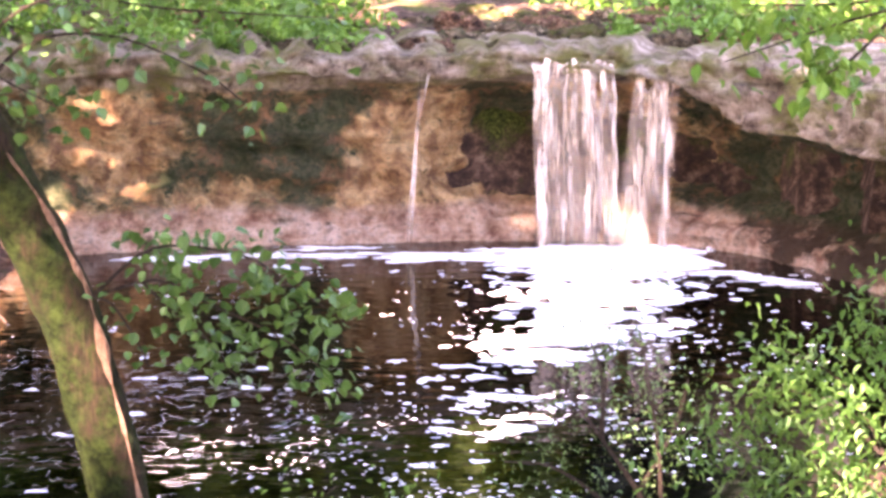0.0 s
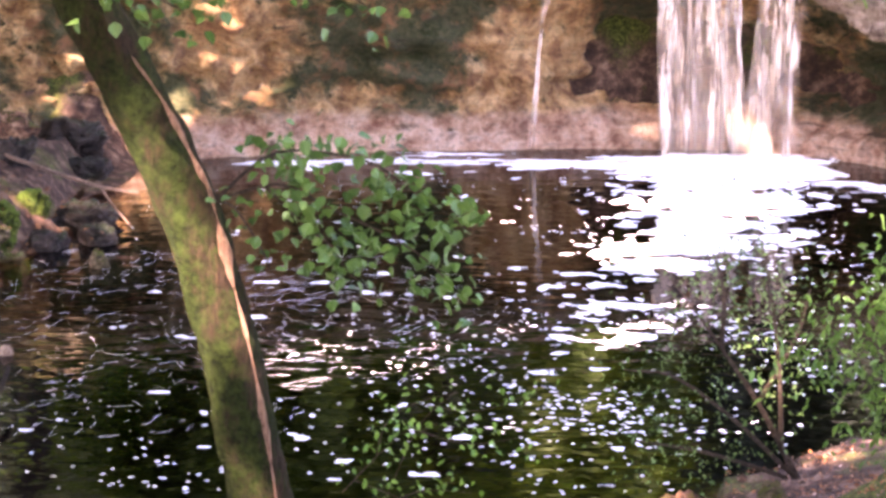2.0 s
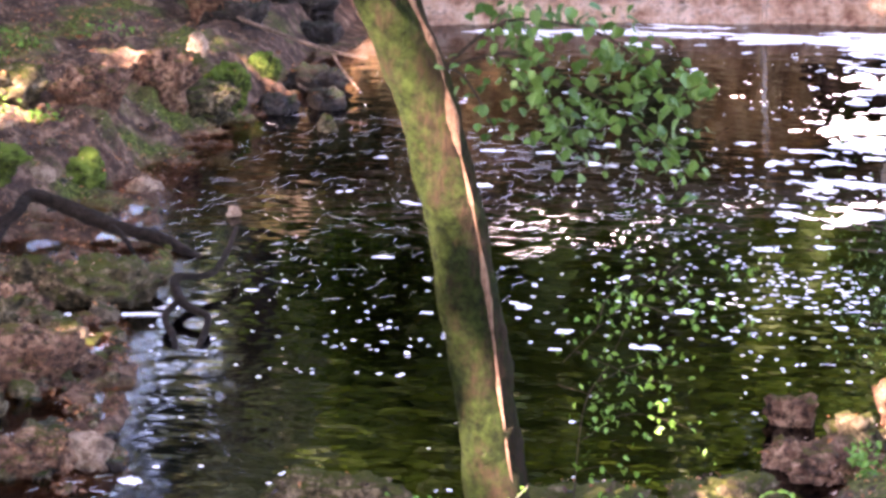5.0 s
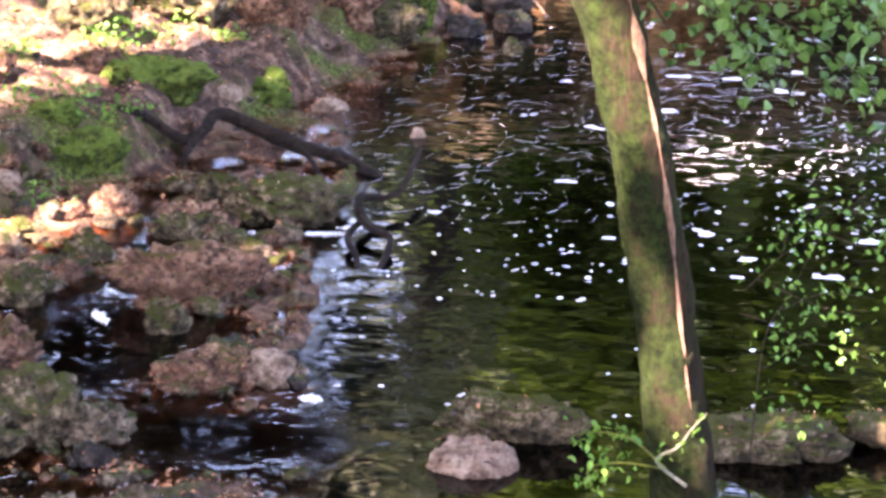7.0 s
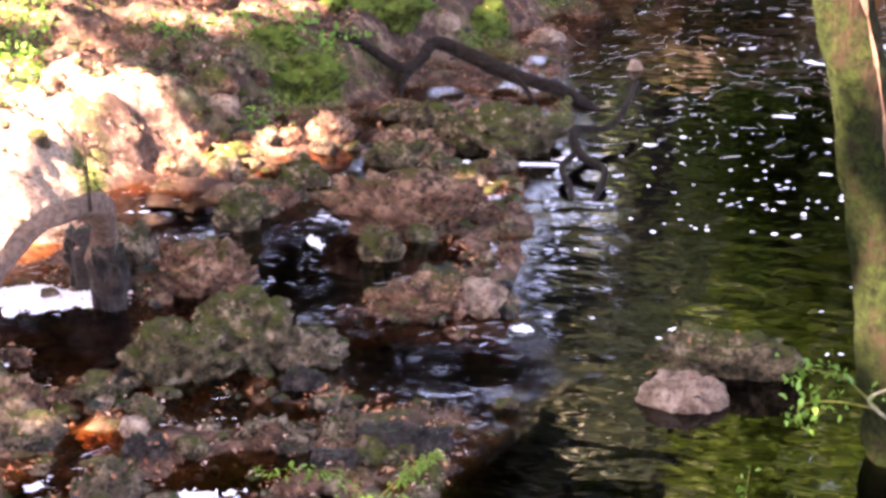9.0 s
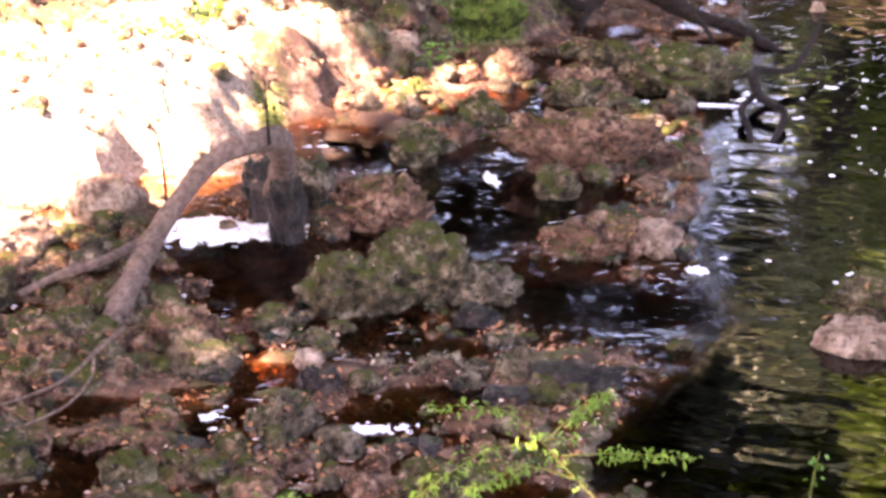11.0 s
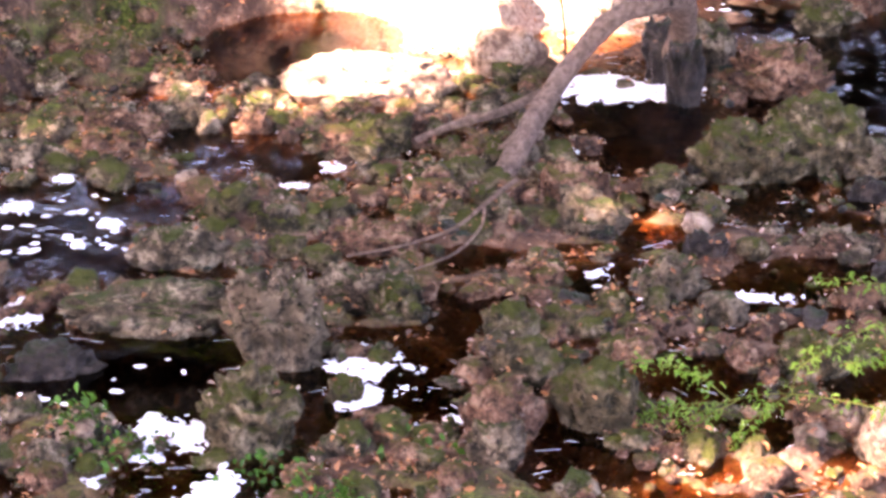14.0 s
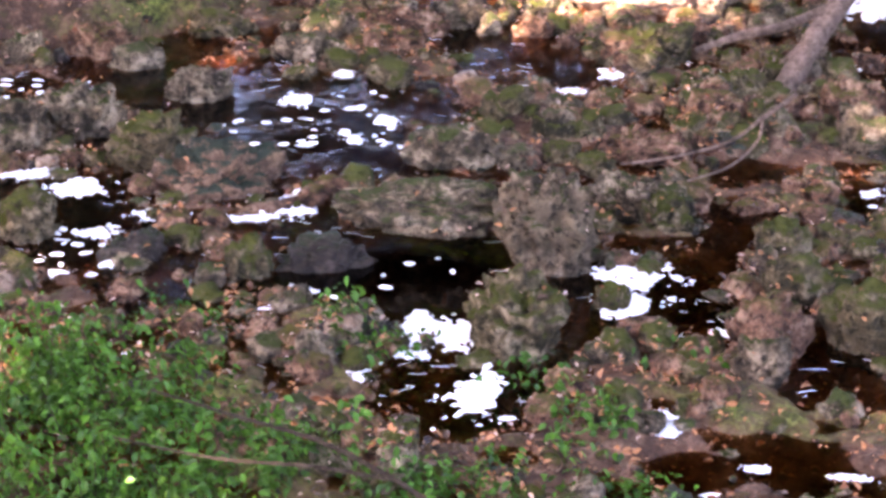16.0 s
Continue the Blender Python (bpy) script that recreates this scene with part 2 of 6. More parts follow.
LEAF = leaf_material("green_leaf", (0.025, 0.08, 0.02), (0.08, 0.17, 0.04), 0.21)
LEAF_LIGHT = leaf_material("light_green_leaf", (0.045, 0.14, 0.018), (0.15, 0.31, 0.05), 0.3)
LEAF_FAR = leaf_material("canopy_leaf", (0.045, 0.085, 0.018), (0.14, 0.2, 0.04), 0.3)
# canopy leaf darkened, with the wood's shade put into its colour
LEAF_SHADED = leaf_material("canopy_leaf_shaded", (0.02, 0.032, 0.024), (0.056, 0.08, 0.052), 0.1)
# canopy leaf paled, with sunlight put into its colour
LEAF_LIT = leaf_material("canopy_leaf_lit", (0.15, 0.18, 0.085), (0.34, 0.37, 0.2), 0.2)
LEAF_DARK = leaf_material("shrub_leaf", (0.006, 0.035, 0.006), (0.05, 0.18, 0.02))
LITTER = leaf_material("dead_leaf", (0.19, 0.06, 0.022), (0.52, 0.23, 0.095), 0.1)
LITTER_DARK = leaf_material("wet_dead_leaf", (0.03, 0.017, 0.01), (0.13, 0.07, 0.04), 0.05)
LITTER_PINK = leaf_material("pale_dead_leaf", (0.3, 0.16, 0.11), (0.68, 0.45, 0.34), 0.1)


def wood_material(name, a, c, stretch=(6, 6, 1), moss=None, rough=0.85):
    m, nt, b, _ = material(name)
    vec = coords(nt, stretch, "World")
    f = noise_tex(nt, vec, 4.0, 6, 0.7)
    col = ramp(nt, f, [(0.32, a), (0.68, c)])
    if moss:
        geo = nt.nodes.new("ShaderNodeNewGeometry")
        west = nt.nodes.new("ShaderNodeVectorMath")
        west.operation = "DOT_PRODUCT"
        west.inputs[1].default_value = (-0.95, 0.3, 0.1)
        nt.links.new(geo.outputs["Normal"], west.inputs[0])
        mark_level = nt.nodes.new("ShaderNodeMath")
        mark_level.operation = "MULTIPLY_ADD"
        mark_level.inputs[1].default_value = 0.06
        nt.links.new(west.outputs["Value"], mark_level.inputs[0])
        nt.links.new(noise_tex(nt, coords(nt, (1, 1, 0.55), "World"), 5.5, 7, 0.78), mark_level.inputs[2])
        g = mark_level.outputs[0]
        fine = noise_tex(nt, coords(nt, space="World"), 15, 6, 0.78)
        green = ramp(nt, fine, [(0.36, tuple(v * 0.22 for v in moss)), (0.5, moss), (0.64, tuple(v * 1.9 for v in moss))])
        col = mix(nt, band(nt, g, 0.35, 0.51), col, green)
    nt.links.new(col, b.inputs["Base Color"])
    b.inputs["Roughness"].default_value = rough
    b.inputs["Specular IOR Level"].default_value = 0.4 if rough < 0.5 else 0.1
    crack = nt.nodes.new("ShaderNodeMath")
    crack.operation = "MULTIPLY_ADD"
    crack.inputs[1].default_value = 1.3
    nt.links.new(noise_tex(nt, coords(nt, space="World"), 30, 6, 0.8), crack.inputs[0])
    nt.links.new(f, crack.inputs[2])
    bump(nt, b, crack.outputs[0], 1.0, 0.08)
    return m


BARK = wood_material("mossy_bark", (0.014, 0.01, 0.007), (0.07, 0.042, 0.022), (13, 13, 2.2), moss=(0.02, 0.033, 0.006))
BARK_FAR = wood_material("plain_bark", (0.03, 0.025, 0.02), (0.12, 0.1, 0.08))
BARE = wood_material("bare_inner_wood", (0.1, 0.05, 0.03), (0.55, 0.34, 0.22), (14, 14, 3))
ROOT = wood_material("weathered_root", (0.13, 0.085, 0.062), (0.46, 0.31, 0.23), (5, 5, 5))
ROOT_DARK = wood_material("wet_root", (0.01, 0.008, 0.006), (0.06, 0.042, 0.032), (5, 5, 5), rough=0.65)
TWIG = wood_material("twig_bark", (0.03, 0.022, 0.016), (0.11, 0.08, 0.055), (8, 8, 8))
LICHEN = wood_material("lichen_bark", (0.2, 0.21, 0.13), (0.5, 0.5, 0.36), (8, 8, 8))
STEM = wood_material("green_stem", (0.15, 0.17, 0.03), (0.32, 0.34, 0.08), (8, 8, 8))

# ---- shape helpers ----
rng = np.random.default_rng(7)


def mesh_object(name, verts, faces, mats, parent=None, smooth=True, idx=None):
    me = bpy.data.meshes.new(name)
    me.from_pydata([tuple(v) for v in verts], [], faces)
    for mt in (mats if isinstance(mats, (list, tuple)) else [mats]):
        me.materials.append(mt)
    if idx is not None:
        me.polygons.foreach_set("material_index", idx)
    if smooth:
        me.polygons.foreach_set("use_smooth", [True] * len(me.polygons))
    me.update()
    ob = new(name, me)
    if parent:
        ob.parent = parent
    return ob


def thing(name, label, category, place=(0, 0, 0), group="", kind=""):
    ob = new(name)
    ob.location = place
    return tagged(ob, label, category, group, kind)


def vnoise(p, seed=0):
    """Smooth value noise for arrays of points (n, 3), 0 to 1."""
    p = np.asarray(p, float)
    i = np.floor(p).astype(np.int64)
    f = p - i
    f = f * f * (3 - 2 * f)

    def h(a, b, c):
        n = (a * 374761393 + b * 668265263 + c * 1442695041 + seed * 1274126177) & 0xFFFFFFFF
        n = ((n ^ (n >> 15)) * 2246822519) & 0xFFFFFFFF
        n = ((n ^ (n >> 13)) * 3266489917) & 0xFFFFFFFF
        return ((n ^ (n >> 16)) & 0xFFFF) / 65535.0

    total = 0
    for dx in (0, 1):
        for dy in (0, 1):
            for dz in (0, 1):
                w = (f[:, 0] if dx else 1 - f[:, 0]) * (f[:, 1] if dy else 1 - f[:, 1]) * (f[:, 2] if dz else 1 - f[:, 2])
                total = total + w * h(i[:, 0] + dx, i[:, 1] + dy, i[:, 2] + dz)
    return total


def fbm(p, octaves=4, seed=0):
    p = np.asarray(p, float)
    total, amp, norm = 0, 1.0, 0.0
    turn = np.array(((0.36, 0.48, -0.8), (-0.8, 0.6, 0.0), (0.48, 0.64, 0.6)))
    for o in range(octaves):
        total = total + amp * vnoise(p * 2 ** o, seed + o)
        p = p @ turn
        norm += amp
        amp *= 0.5
    return total / norm - 0.5


def smooth_step(a, b, x):
    t = np.clip((x - a) / (b - a), 0, 1)
    return t * t * (3 - 2 * t)


def spline(points, n):
    """n points on a Catmull-Rom curve through the given ones."""
    p = np.array(points, float)
    p = np.vstack([2 * p[0] - p[1], p, 2 * p[-1] - p[-2]])
    u = np.linspace(0, len(p) - 3 - 1e-6, n)
    k = u.astype(int)
    t = (u - k)[:, None]
    a, b, c, d = p[k], p[k + 1], p[k + 2], p[k + 3]
    return 0.5 * (2 * b + (c - a) * t + (2 * a - 5 * b + 4 * c - d) * t ** 2 + (3 * b - a - 3 * c + d) * t ** 3)


def tube(path, radii, sides=8, rough=0.0, seed=0, flat=1.0):
    """Vertices and faces of a tapered, knobbly tube along a path."""
    path = np.asarray(path, float)
    n = len(path)
    radii = np.interp(np.linspace(0, 1, n), np.linspace(0, 1, len(radii)), radii)
    tan = np.gradient(path, axis=0)
    tan /= np.linalg.norm(tan, axis=1)[:, None] + 1e-9
    side = np.cross(tan, (0.13, 0.97, 0.21))
    side /= np.linalg.norm(side, axis=1)[:, None] + 1e-9
    other = np.cross(tan, side)
    a = np.linspace(0, 2 * math.pi, sides, endpoint=False)
    ring = np.cos(a)[None, :, None] * side[:, None] + flat * np.sin(a)[None, :, None] * other[:, None]
    r = radii[:, None] * np.ones((1, sides))
    if rough:
        q = (path[:, None] + ring * radii[:, None, None]).reshape(-1, 3)
        r = r * (1 + rough * 2 * fbm(q * 6, 3, seed).reshape(n, sides))
    v = (path[:, None] + ring * r[:, :, None]).reshape(-1, 3)
    faces = [(i * sides + j, i * sides + (j + 1) % sides, (i + 1) * sides + (j + 1) % sides, (i + 1) * sides + j)
             for i in range(n - 1) for j in range(sides)]
    faces += [tuple(range(sides))[::-1], tuple((n - 1) * sides + j for j in range(sides))]
    return v, faces


def tube_object(name, points, radii, mat, parent=None, n=24, sides=8, rough=0.15, seed=0, flat=1.0):
    v, f = tube(spline(points, n), radii, sides, rough, seed, flat)
    return mesh_object(name, v, f, mat, parent)


def leaf_shape(w=0.6, fold=0.12):
    """One pointed leaf of length 1 along +y, folded along its midrib."""
    v = [(0, 0, 0), (-w * 0.42, 0.22, fold), (-w * 0.5, 0.5, fold * 0.9), (-w * 0.25, 0.8, fold * 0.3), (0, 1.0, -0.12),
         (w * 0.25, 0.8, fold * 0.3), (w * 0.5, 0.5, fold * 0.9), (w * 0.42, 0.22, fold), (0, 0.5, 0)]
    f = [(0, 8, 2, 1), (8, 4, 3, 2), (0, 7, 6, 8), (8, 6, 5, 4)]
    return np.array(v), f


def many(shape, mats):
    """Verts and faces of a shape repeated at a list of 4x4 matrices (numpy)."""
    sv, sf = shape
    h = np.c_[sv, np.ones(len(sv))]
    v = np.einsum("nij,kj->nki", mats, h)[:, :, :3].reshape(-1, 3)
    f = [tuple(i + k * len(sv) for i in face) for k in range(len(mats)) for face in sf]
    return v, f


def turned(place, size, ax, ay, az):
    return np.array(Matrix.LocRotScale(Vector(place), Euler((ax, ay, az)), Vector((size, size, size))))


# ---- the ground ----
LEFT_BANK = [(-14.5, 6.0), (-13.2, 9.5), (-12.0, 12.2), (-11.9, 14.2), (-11.5, 15.6), (-10.8, 16.4), (-10.0, 16.1), (-9.4, 16.2), (-8.9, 17.6), (-8.4, 19.5), (-8.0, 21.5),
             (-7.5, 23.2), (-7.2, 25.0), (-6.8, 27.5), (-6.4, 30.0), (-6.3, 33.0), (-6.3, 36.5)]
POOL = [(-5.6, 36.5), (-6.0, 33.0), (-6.1, 30.0), (-6.4, 27.0), (-6.7, 24.6), (-6.0, 22.9), (-5.6, 21.8), (-5.7, 20.5), (-5.2, 18.9), (-4.8, 17.0), (-4.1, 15.6),
        (-4.2, 14.2), (-4.2, 12.9), (-3.2, 12.4), (-1.7, 13.0), (-0.9, 14.6), (0.4, 16.7), (0.9, 18.6), (2.0, 20.6), (4.0, 22.5),
        (6.2, 25.0), (6.4, 29.0), (6.2, 32.0), (5.2, 35.2), (3.4, 36.9), (1.4, 37.2), (-2.3, 36.9)]
CLIFF_LINE = [(-13.5, 32.0), (-10.5, 33.4), (-7.8, 34.5), (-5.5, 35.2), (-2.3, 36.0), (1.4, 36.4), (3.4, 36.0), (4.8, 34.5), (5.75, 32.0), (6.6, 28.5), (8.0, 24.0)]


def side_of(line, X, Y, closed=False):
    """Distance from each point to a line, and which side of it (+: left of its direction)."""
    p = np.array(line + line[:1] if closed else line, float)
    best = np.full(X.shape, 1e9)
    sign = np.ones(X.shape)
    for (x0, y0), (x1, y1) in zip(p[:-1], p[1:]):
        dx, dy = x1 - x0, y1 - y0
        t = np.clip(((X - x0) * dx + (Y - y0) * dy) / (dx * dx + dy * dy), 0, 1)
        d = np.hypot(X - x0 - t * dx, Y - y0 - t * dy)
        s = np.sign(dx * (Y - y0) - dy * (X - x0))
        sign = np.where(d < best - 1e-9, s, sign)
        best = np.minimum(best, d)
    if closed:
        inside = np.zeros(X.shape, bool)
        for (x0, y0), (x1, y1) in zip(p[:-1], p[1:]):
            c = (y0 > Y) != (y1 > Y)
            inside ^= c & (X < (x1 - x0) * (Y - y0) / (y1 - y0 + 1e-12) + x0)
        sign = np.where(inside, 1, -1)
    return best * sign


def puddle(x, y, rx, ry, depth):
    return (x, y, rx, ry, depth)


PUDDLES = [
    puddle(-8.15, 10.33, 0.5, 0.4, 0.4),
    puddle(-6.5, 17.2, 0.7, 0.85, 0.5), puddle(-7.65, 15.25, 0.75, 0.6, 0.22), puddle(-6.9, 19.8, 0.45, 0.45, 0.2), puddle(-6.6, 18.7, 0.6, 0.3, 0.2),
    puddle(-8.1, 18.4, 0.5, 0.4, 0.15), puddle(-6.0, 14.2, 0.7, 0.45, 0.1), puddle(-9.9, 11.5, 0.6, 0.8, 0.2), puddle(-8.1, 9.9, 0.6, 0.35, 0.22),
    puddle(-6.9, 10.7, 0.55, 0.75, 0.18), puddle(-9.6, 13.4, 0.8, 0.3, 0.16), puddle(-6.9, 12.0, 0.45, 0.4, 0.08), puddle(-7.0, 9.2, 0.5, 0.45, 0.18),
    puddle(-5.0, 11.6, 0.6, 0.5, 0.12), puddle(-10.2, 9.4, 0.8, 0.5, 0.22), puddle(-10.5, 11.6, 0.6, 0.5, 0.2), puddle(-5.2, 9.5, 0.45, 0.25, 0.16),
    puddle(-4.9, 15.6, 1.2, 0.55, 0.35), puddle(-11.2, 11.4, 0.6, 0.5, 0.25), puddle(-8.7, 9.1, 0.6, 0.4, 0.12), puddle(-10.8, 15.5, 0.75, 0.55, 0.4), puddle(-7.9, 18.2, 0.9, 0.4, 0.3),
    puddle(-6.4, 20.5, 0.7, 0.28, 0.3), puddle(-7.1, 19.5, 0.6, 0.28, 0.25), puddle(-5.9, 17.6, 0.5, 0.3, 0.2), puddle(-10.2, 14.9, 0.7, 0.3, 0.2),
]


def ground_height(X, Y):
    shape = X.shape
    X, Y = X.ravel().astype(float), Y.ravel().astype(float)
    flat = np.c_[X, Y, np.zeros_like(X)]
    wx = X + 0.7 * fbm(flat * 0.9, 3, 11)
    wy = Y + 0.7 * fbm(flat * 0.9, 3, 12)
    lumps = fbm(flat * 1.6, 4, 3)
    grit = fbm(flat * 6.0, 3, 4)
    bank = side_of(LEFT_BANK, wx, wy)
    pool = side_of(POOL, wx, wy, True)
    cliff = side_of(CLIFF_LINE, X, Y)
    r = np.hypot(X, Y)
    knobs = -np.abs(fbm(flat * 2.3, 4, 5)) + 0.1
    creek = 0.0 + 0.2 * lumps + 0.08 * grit + 0.5 * knobs
    for x, y, rx, ry, d in PUDDLES:
        creek = creek - d * np.exp(-(((wx - x) / rx) ** 2 + ((wy - y) / ry) ** 2) * 1.2)
    near = 0.08 + 0.22 * np.clip(-pool, 0, 6) + 0.25 * lumps + 0.05 * grit
    east = smooth_step(-3.3, -1.6, X)
    h = creek * (1 - east) + near * east
    up = np.clip(bank, 0, None)
    west = 0.5 * smooth_step(0.0, 0.55, up) + 0.10 * np.clip(up, 0, 3.5) + 0.45 * np.clip(up - 3.5, 0, 9) + 0.3 * lumps + 0.1 * grit + 0.7 * knobs
    h = np.where(bank > 0, np.maximum(h * (1 - smooth_step(0, 0.4, up)), 0) + west, h)
    # a small tea-brown bay under the sunny bank
    bay = np.hypot(((wx + 10.85) * 0.83 + (wy - 15.95) * 0.55) / 0.8, ((wy - 15.95) * 0.83 - (wx + 10.85) * 0.55) / 0.62)
    h = np.minimum(h, -0.12 + 0.06 * lumps + 2.2 * np.clip(bay - 0.85, 0, None))
    dip = -np.minimum(1.2, 2.2 * np.clip(pool, 0, None)) + 0.1 * lumps
    h = np.where(pool > 0, np.minimum(h, dip), h)
    top = 2.75 + 0.07 * np.clip(cliff - 1, 0, 25) + 0.3 * lumps + 0.1 * grit
    h = np.where(cliff > 0, h * (1 - smooth_step(1.2, 1.5, cliff)) + top * smooth_step(1.2, 1.5, cliff), h)
    h = h + 1.7 * np.exp(-((X - 4.0) / 1.3) ** 2 - ((Y - 17.0) / 1.6) ** 2)
    h = np.maximum(h, np.minimum(4.7, 5.6 - 0.66 * r) + 0.1 * lumps)
    far = smooth_step(45, 120, np.hypot(X, Y - 25))
    h = h * (1 - far) + (4 + 6 * fbm(flat * 0.02, 2, 9)) * far
    return h.reshape(shape)


def stretch_axis(lo, hi, step, reach):
    mid = np.arange(lo, hi + step / 2, step)
    out = step * 1.28 ** np.arange(1, 60)
    out = np.cumsum(out)
    out = out[out < reach]
    return np.r_[lo - out[::-1], mid, hi + out]


def sheet(name, xs, ys, height, mats):
    X, Y = np.meshgrid(xs, ys)
    Z = height(X, Y)
    nx, ny = len(xs), len(ys)
    i = (np.arange(ny - 1)[:, None] * nx + np.arange(nx - 1)[None]).ravel()
    faces = np.c_[i, i + 1, i + 1 + nx, i + nx]
    ob = mesh_object(name, np.c_[X.ravel(), Y.ravel(), Z.ravel()], faces.tolist(), mats)
    return ob, X, Y, Z


ground, GX, GY, _ = sheet("ground", stretch_axis(-14.5, 4.0, 0.06, 900), stretch_axis(7.0, 30.0, 0.075, 900), ground_height, GROUND)
tagged(ground, "leaf-strewn brown ravine floor and mossy creek banks", "ground", kind="structure")

# mask of the bank where sunlight is painted into the ground colour
sun_pale_mask = smooth_step(2.5, 0.9, np.hypot(GX + 10.2, (GY - 17.9) * 0.75) + 0.4 + 1.2 * np.exp(-((GX + 10.8) / 0.7) ** 2 - ((GY - 15.5) / 0.7) ** 2) + 2.0 * fbm(np.c_[GX.ravel(), GY.ravel(), 0 * GX.ravel()] * 0.9, 3, 19).reshape(GX.shape)).ravel()
sun_pale_mark = ground.data.attributes.new("sun_pale", "FLOAT", "POINT")
sun_pale_mark.data.foreach_set("value", sun_pale_mask.astype(np.float32))

water, WX, WY, WZ = sheet("water", np.arange(-14, 8.01, 0.12), np.arange(5.0, 38.6, 0.12), lambda X, Y: np.zeros_like(X), WATER)
tagged(water, "dark tea-brown pool and creek water with ripples", "water", kind="structure")
att = water.data.attributes.new("depth", "FLOAT", "POINT")
att.data.foreach_set("value", np.clip(-ground_height(WX, WY), 0, 1).ravel().astype(np.float32))


def height_at(x, y):
    return float(ground_height(np.array([[x]]), np.array([[y]]))[0, 0])


# ---- the cliff round the pool ----
def build_cliff():
    n = 440
    line = spline(CLIFF_LINE, n)
    tan = np.gradient(line, axis=0)
    tan /= np.linalg.norm(tan, axis=1)[:, None]
    norm = np.c_[tan[:, 1], -tan[:, 0]]
    length = np.r_[0, np.cumsum(np.linalg.norm(np.diff(line, axis=0), axis=1))]
    profile = np.array([(0.25, -0.7), (0.05, -0.05), (-0.15, 0.25), (-0.5, 0.5), (-1.05, 0.75), (-1.4, 1.2), (-1.35, 1.7), (-0.95, 2.1), (-0.35, 2.28),
                        (0.1, 2.34), (0.2, 2.45), (0.16, 2.62), (0.02, 2.74), (-0.6, 2.84), (-1.6, 2.88), (-3.0, 2.75)])
    k = 120
    prof = spline(profile, k)
    S, K = np.meshgrid(np.arange(n), np.arange(k), indexing="ij")
    off, z = prof[K, 0], prof[K, 1].copy()
    x = line[S, 0]
    # the hollow is shallow in the west, deep behind and east of the fall
    hollow = 0.2 + 0.8 * smooth_step(-0.6, 1.0, x)
    off = np.where((off < -0.1) & (z < 2.35), -0.15 + (off + 0.15) * hollow, off)
    # the eastern ledge hangs lower and thicker
    low = smooth_step(3.2, 4.6, x)
    z = np.where(z > 1.2, z - low * 0.55 * smooth_step(1.2, 2.2, z) * (1 - smooth_step(2.4, 2.75, z)), z)
    sag = 0.28 * np.exp(-((x - 3.1) / 0.45) ** 2)
    z = z - sag * smooth_step(2.2, 2.7, z)
    # notch added to the lip to let sun onto the wall below it
    off = off - 0.5 * np.exp(-((x + 5.1) / 0.65) ** 2) * smooth_step(2.0, 2.3, z) * (1 - smooth_step(2.75, 2.86, z))
    s = length[S]
    q = np.c_[s.ravel(), np.zeros(s.size), z.ravel()]
    big = fbm(q * (0.55, 1, 0.9), 4, 21).reshape(s.shape)
    strata = fbm(q * (0.5, 1, 4.5), 3, 22).reshape(s.shape)
    fine = fbm(q * (3.5, 1, 5), 3, 23).reshape(s.shape)
    crag = -np.abs(fbm(q * (1.6, 1, 2.4), 4, 27)).reshape(s.shape)
    chips = fbm(q * (9, 1, 11), 2, 28).reshape(s.shape)
    above = smooth_step(-0.2, 0.3, z) * (0.5 + 0.5 * smooth_step(0.35, 0.9, z))
    # thin beds stand out in steps
    beds = np.floor(z * 3.2 + 1.2 * big * 2) % 2 - 0.5
    off = off + above * (0.8 * big + 0.22 * strata + 0.5 * fine + 1.0 * crag + 0.05 * beds + 0.2 * chips + 0.12)
    z = z + (0.42 * big + 0.35 * crag + 0.1) * smooth_step(1.8, 2.4, z) + (0.1 * crag + 0.16 * fine + 0.08 * chips) * smooth_step(2.6, 2.8, z) + 0.16 * fine + 0.05 * chips
    P = np.stack([line[S, 0] + norm[S, 0] * off, line[S, 1] + norm[S, 1] * off, z], -1).reshape(-1, 3)
    i = (np.arange(n - 1)[:, None] * k + np.arange(k - 1)[None])
    faces = np.stack([i, i + 1, i + 1 + k, i + k], -1).reshape(-1, 4)
    ob = mesh_object("cliff", P, faces[:, ::-1].tolist(), [CLIFF])
    row = K / k + 0.06 * fine + 0.09 * big
    bed = 1 + smooth_step(2.2, 2.4, z + 0.5 * low + 0.12 * fine) - smooth_step(0.25, 0.14, row)
    mark = ob.data.attributes.new("bed", "FLOAT", "POINT")
    mark.data.foreach_set("value", bed.ravel().astype(np.float32))
    # algae stains, plus hollow shade darkened in and sun patches paled: x, z, half width, half height, amount
    mark_level = np.full(s.shape, 0.32)
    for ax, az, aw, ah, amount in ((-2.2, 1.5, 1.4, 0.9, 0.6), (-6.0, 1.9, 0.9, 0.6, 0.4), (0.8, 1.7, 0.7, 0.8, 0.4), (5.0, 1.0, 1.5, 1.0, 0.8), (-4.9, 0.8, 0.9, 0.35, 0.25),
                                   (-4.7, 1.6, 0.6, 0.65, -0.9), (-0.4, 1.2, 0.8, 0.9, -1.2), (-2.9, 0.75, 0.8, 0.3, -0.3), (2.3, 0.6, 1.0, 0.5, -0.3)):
        mark_level = mark_level + amount * np.exp(-((x - ax) / aw) ** 2 - ((z - az) / ah) ** 2)
    algae_shade = ob.data.attributes.new("algae_shade", "FLOAT", "POINT")
    algae_shade.data.foreach_set("value", mark_level.ravel().astype(np.float32))
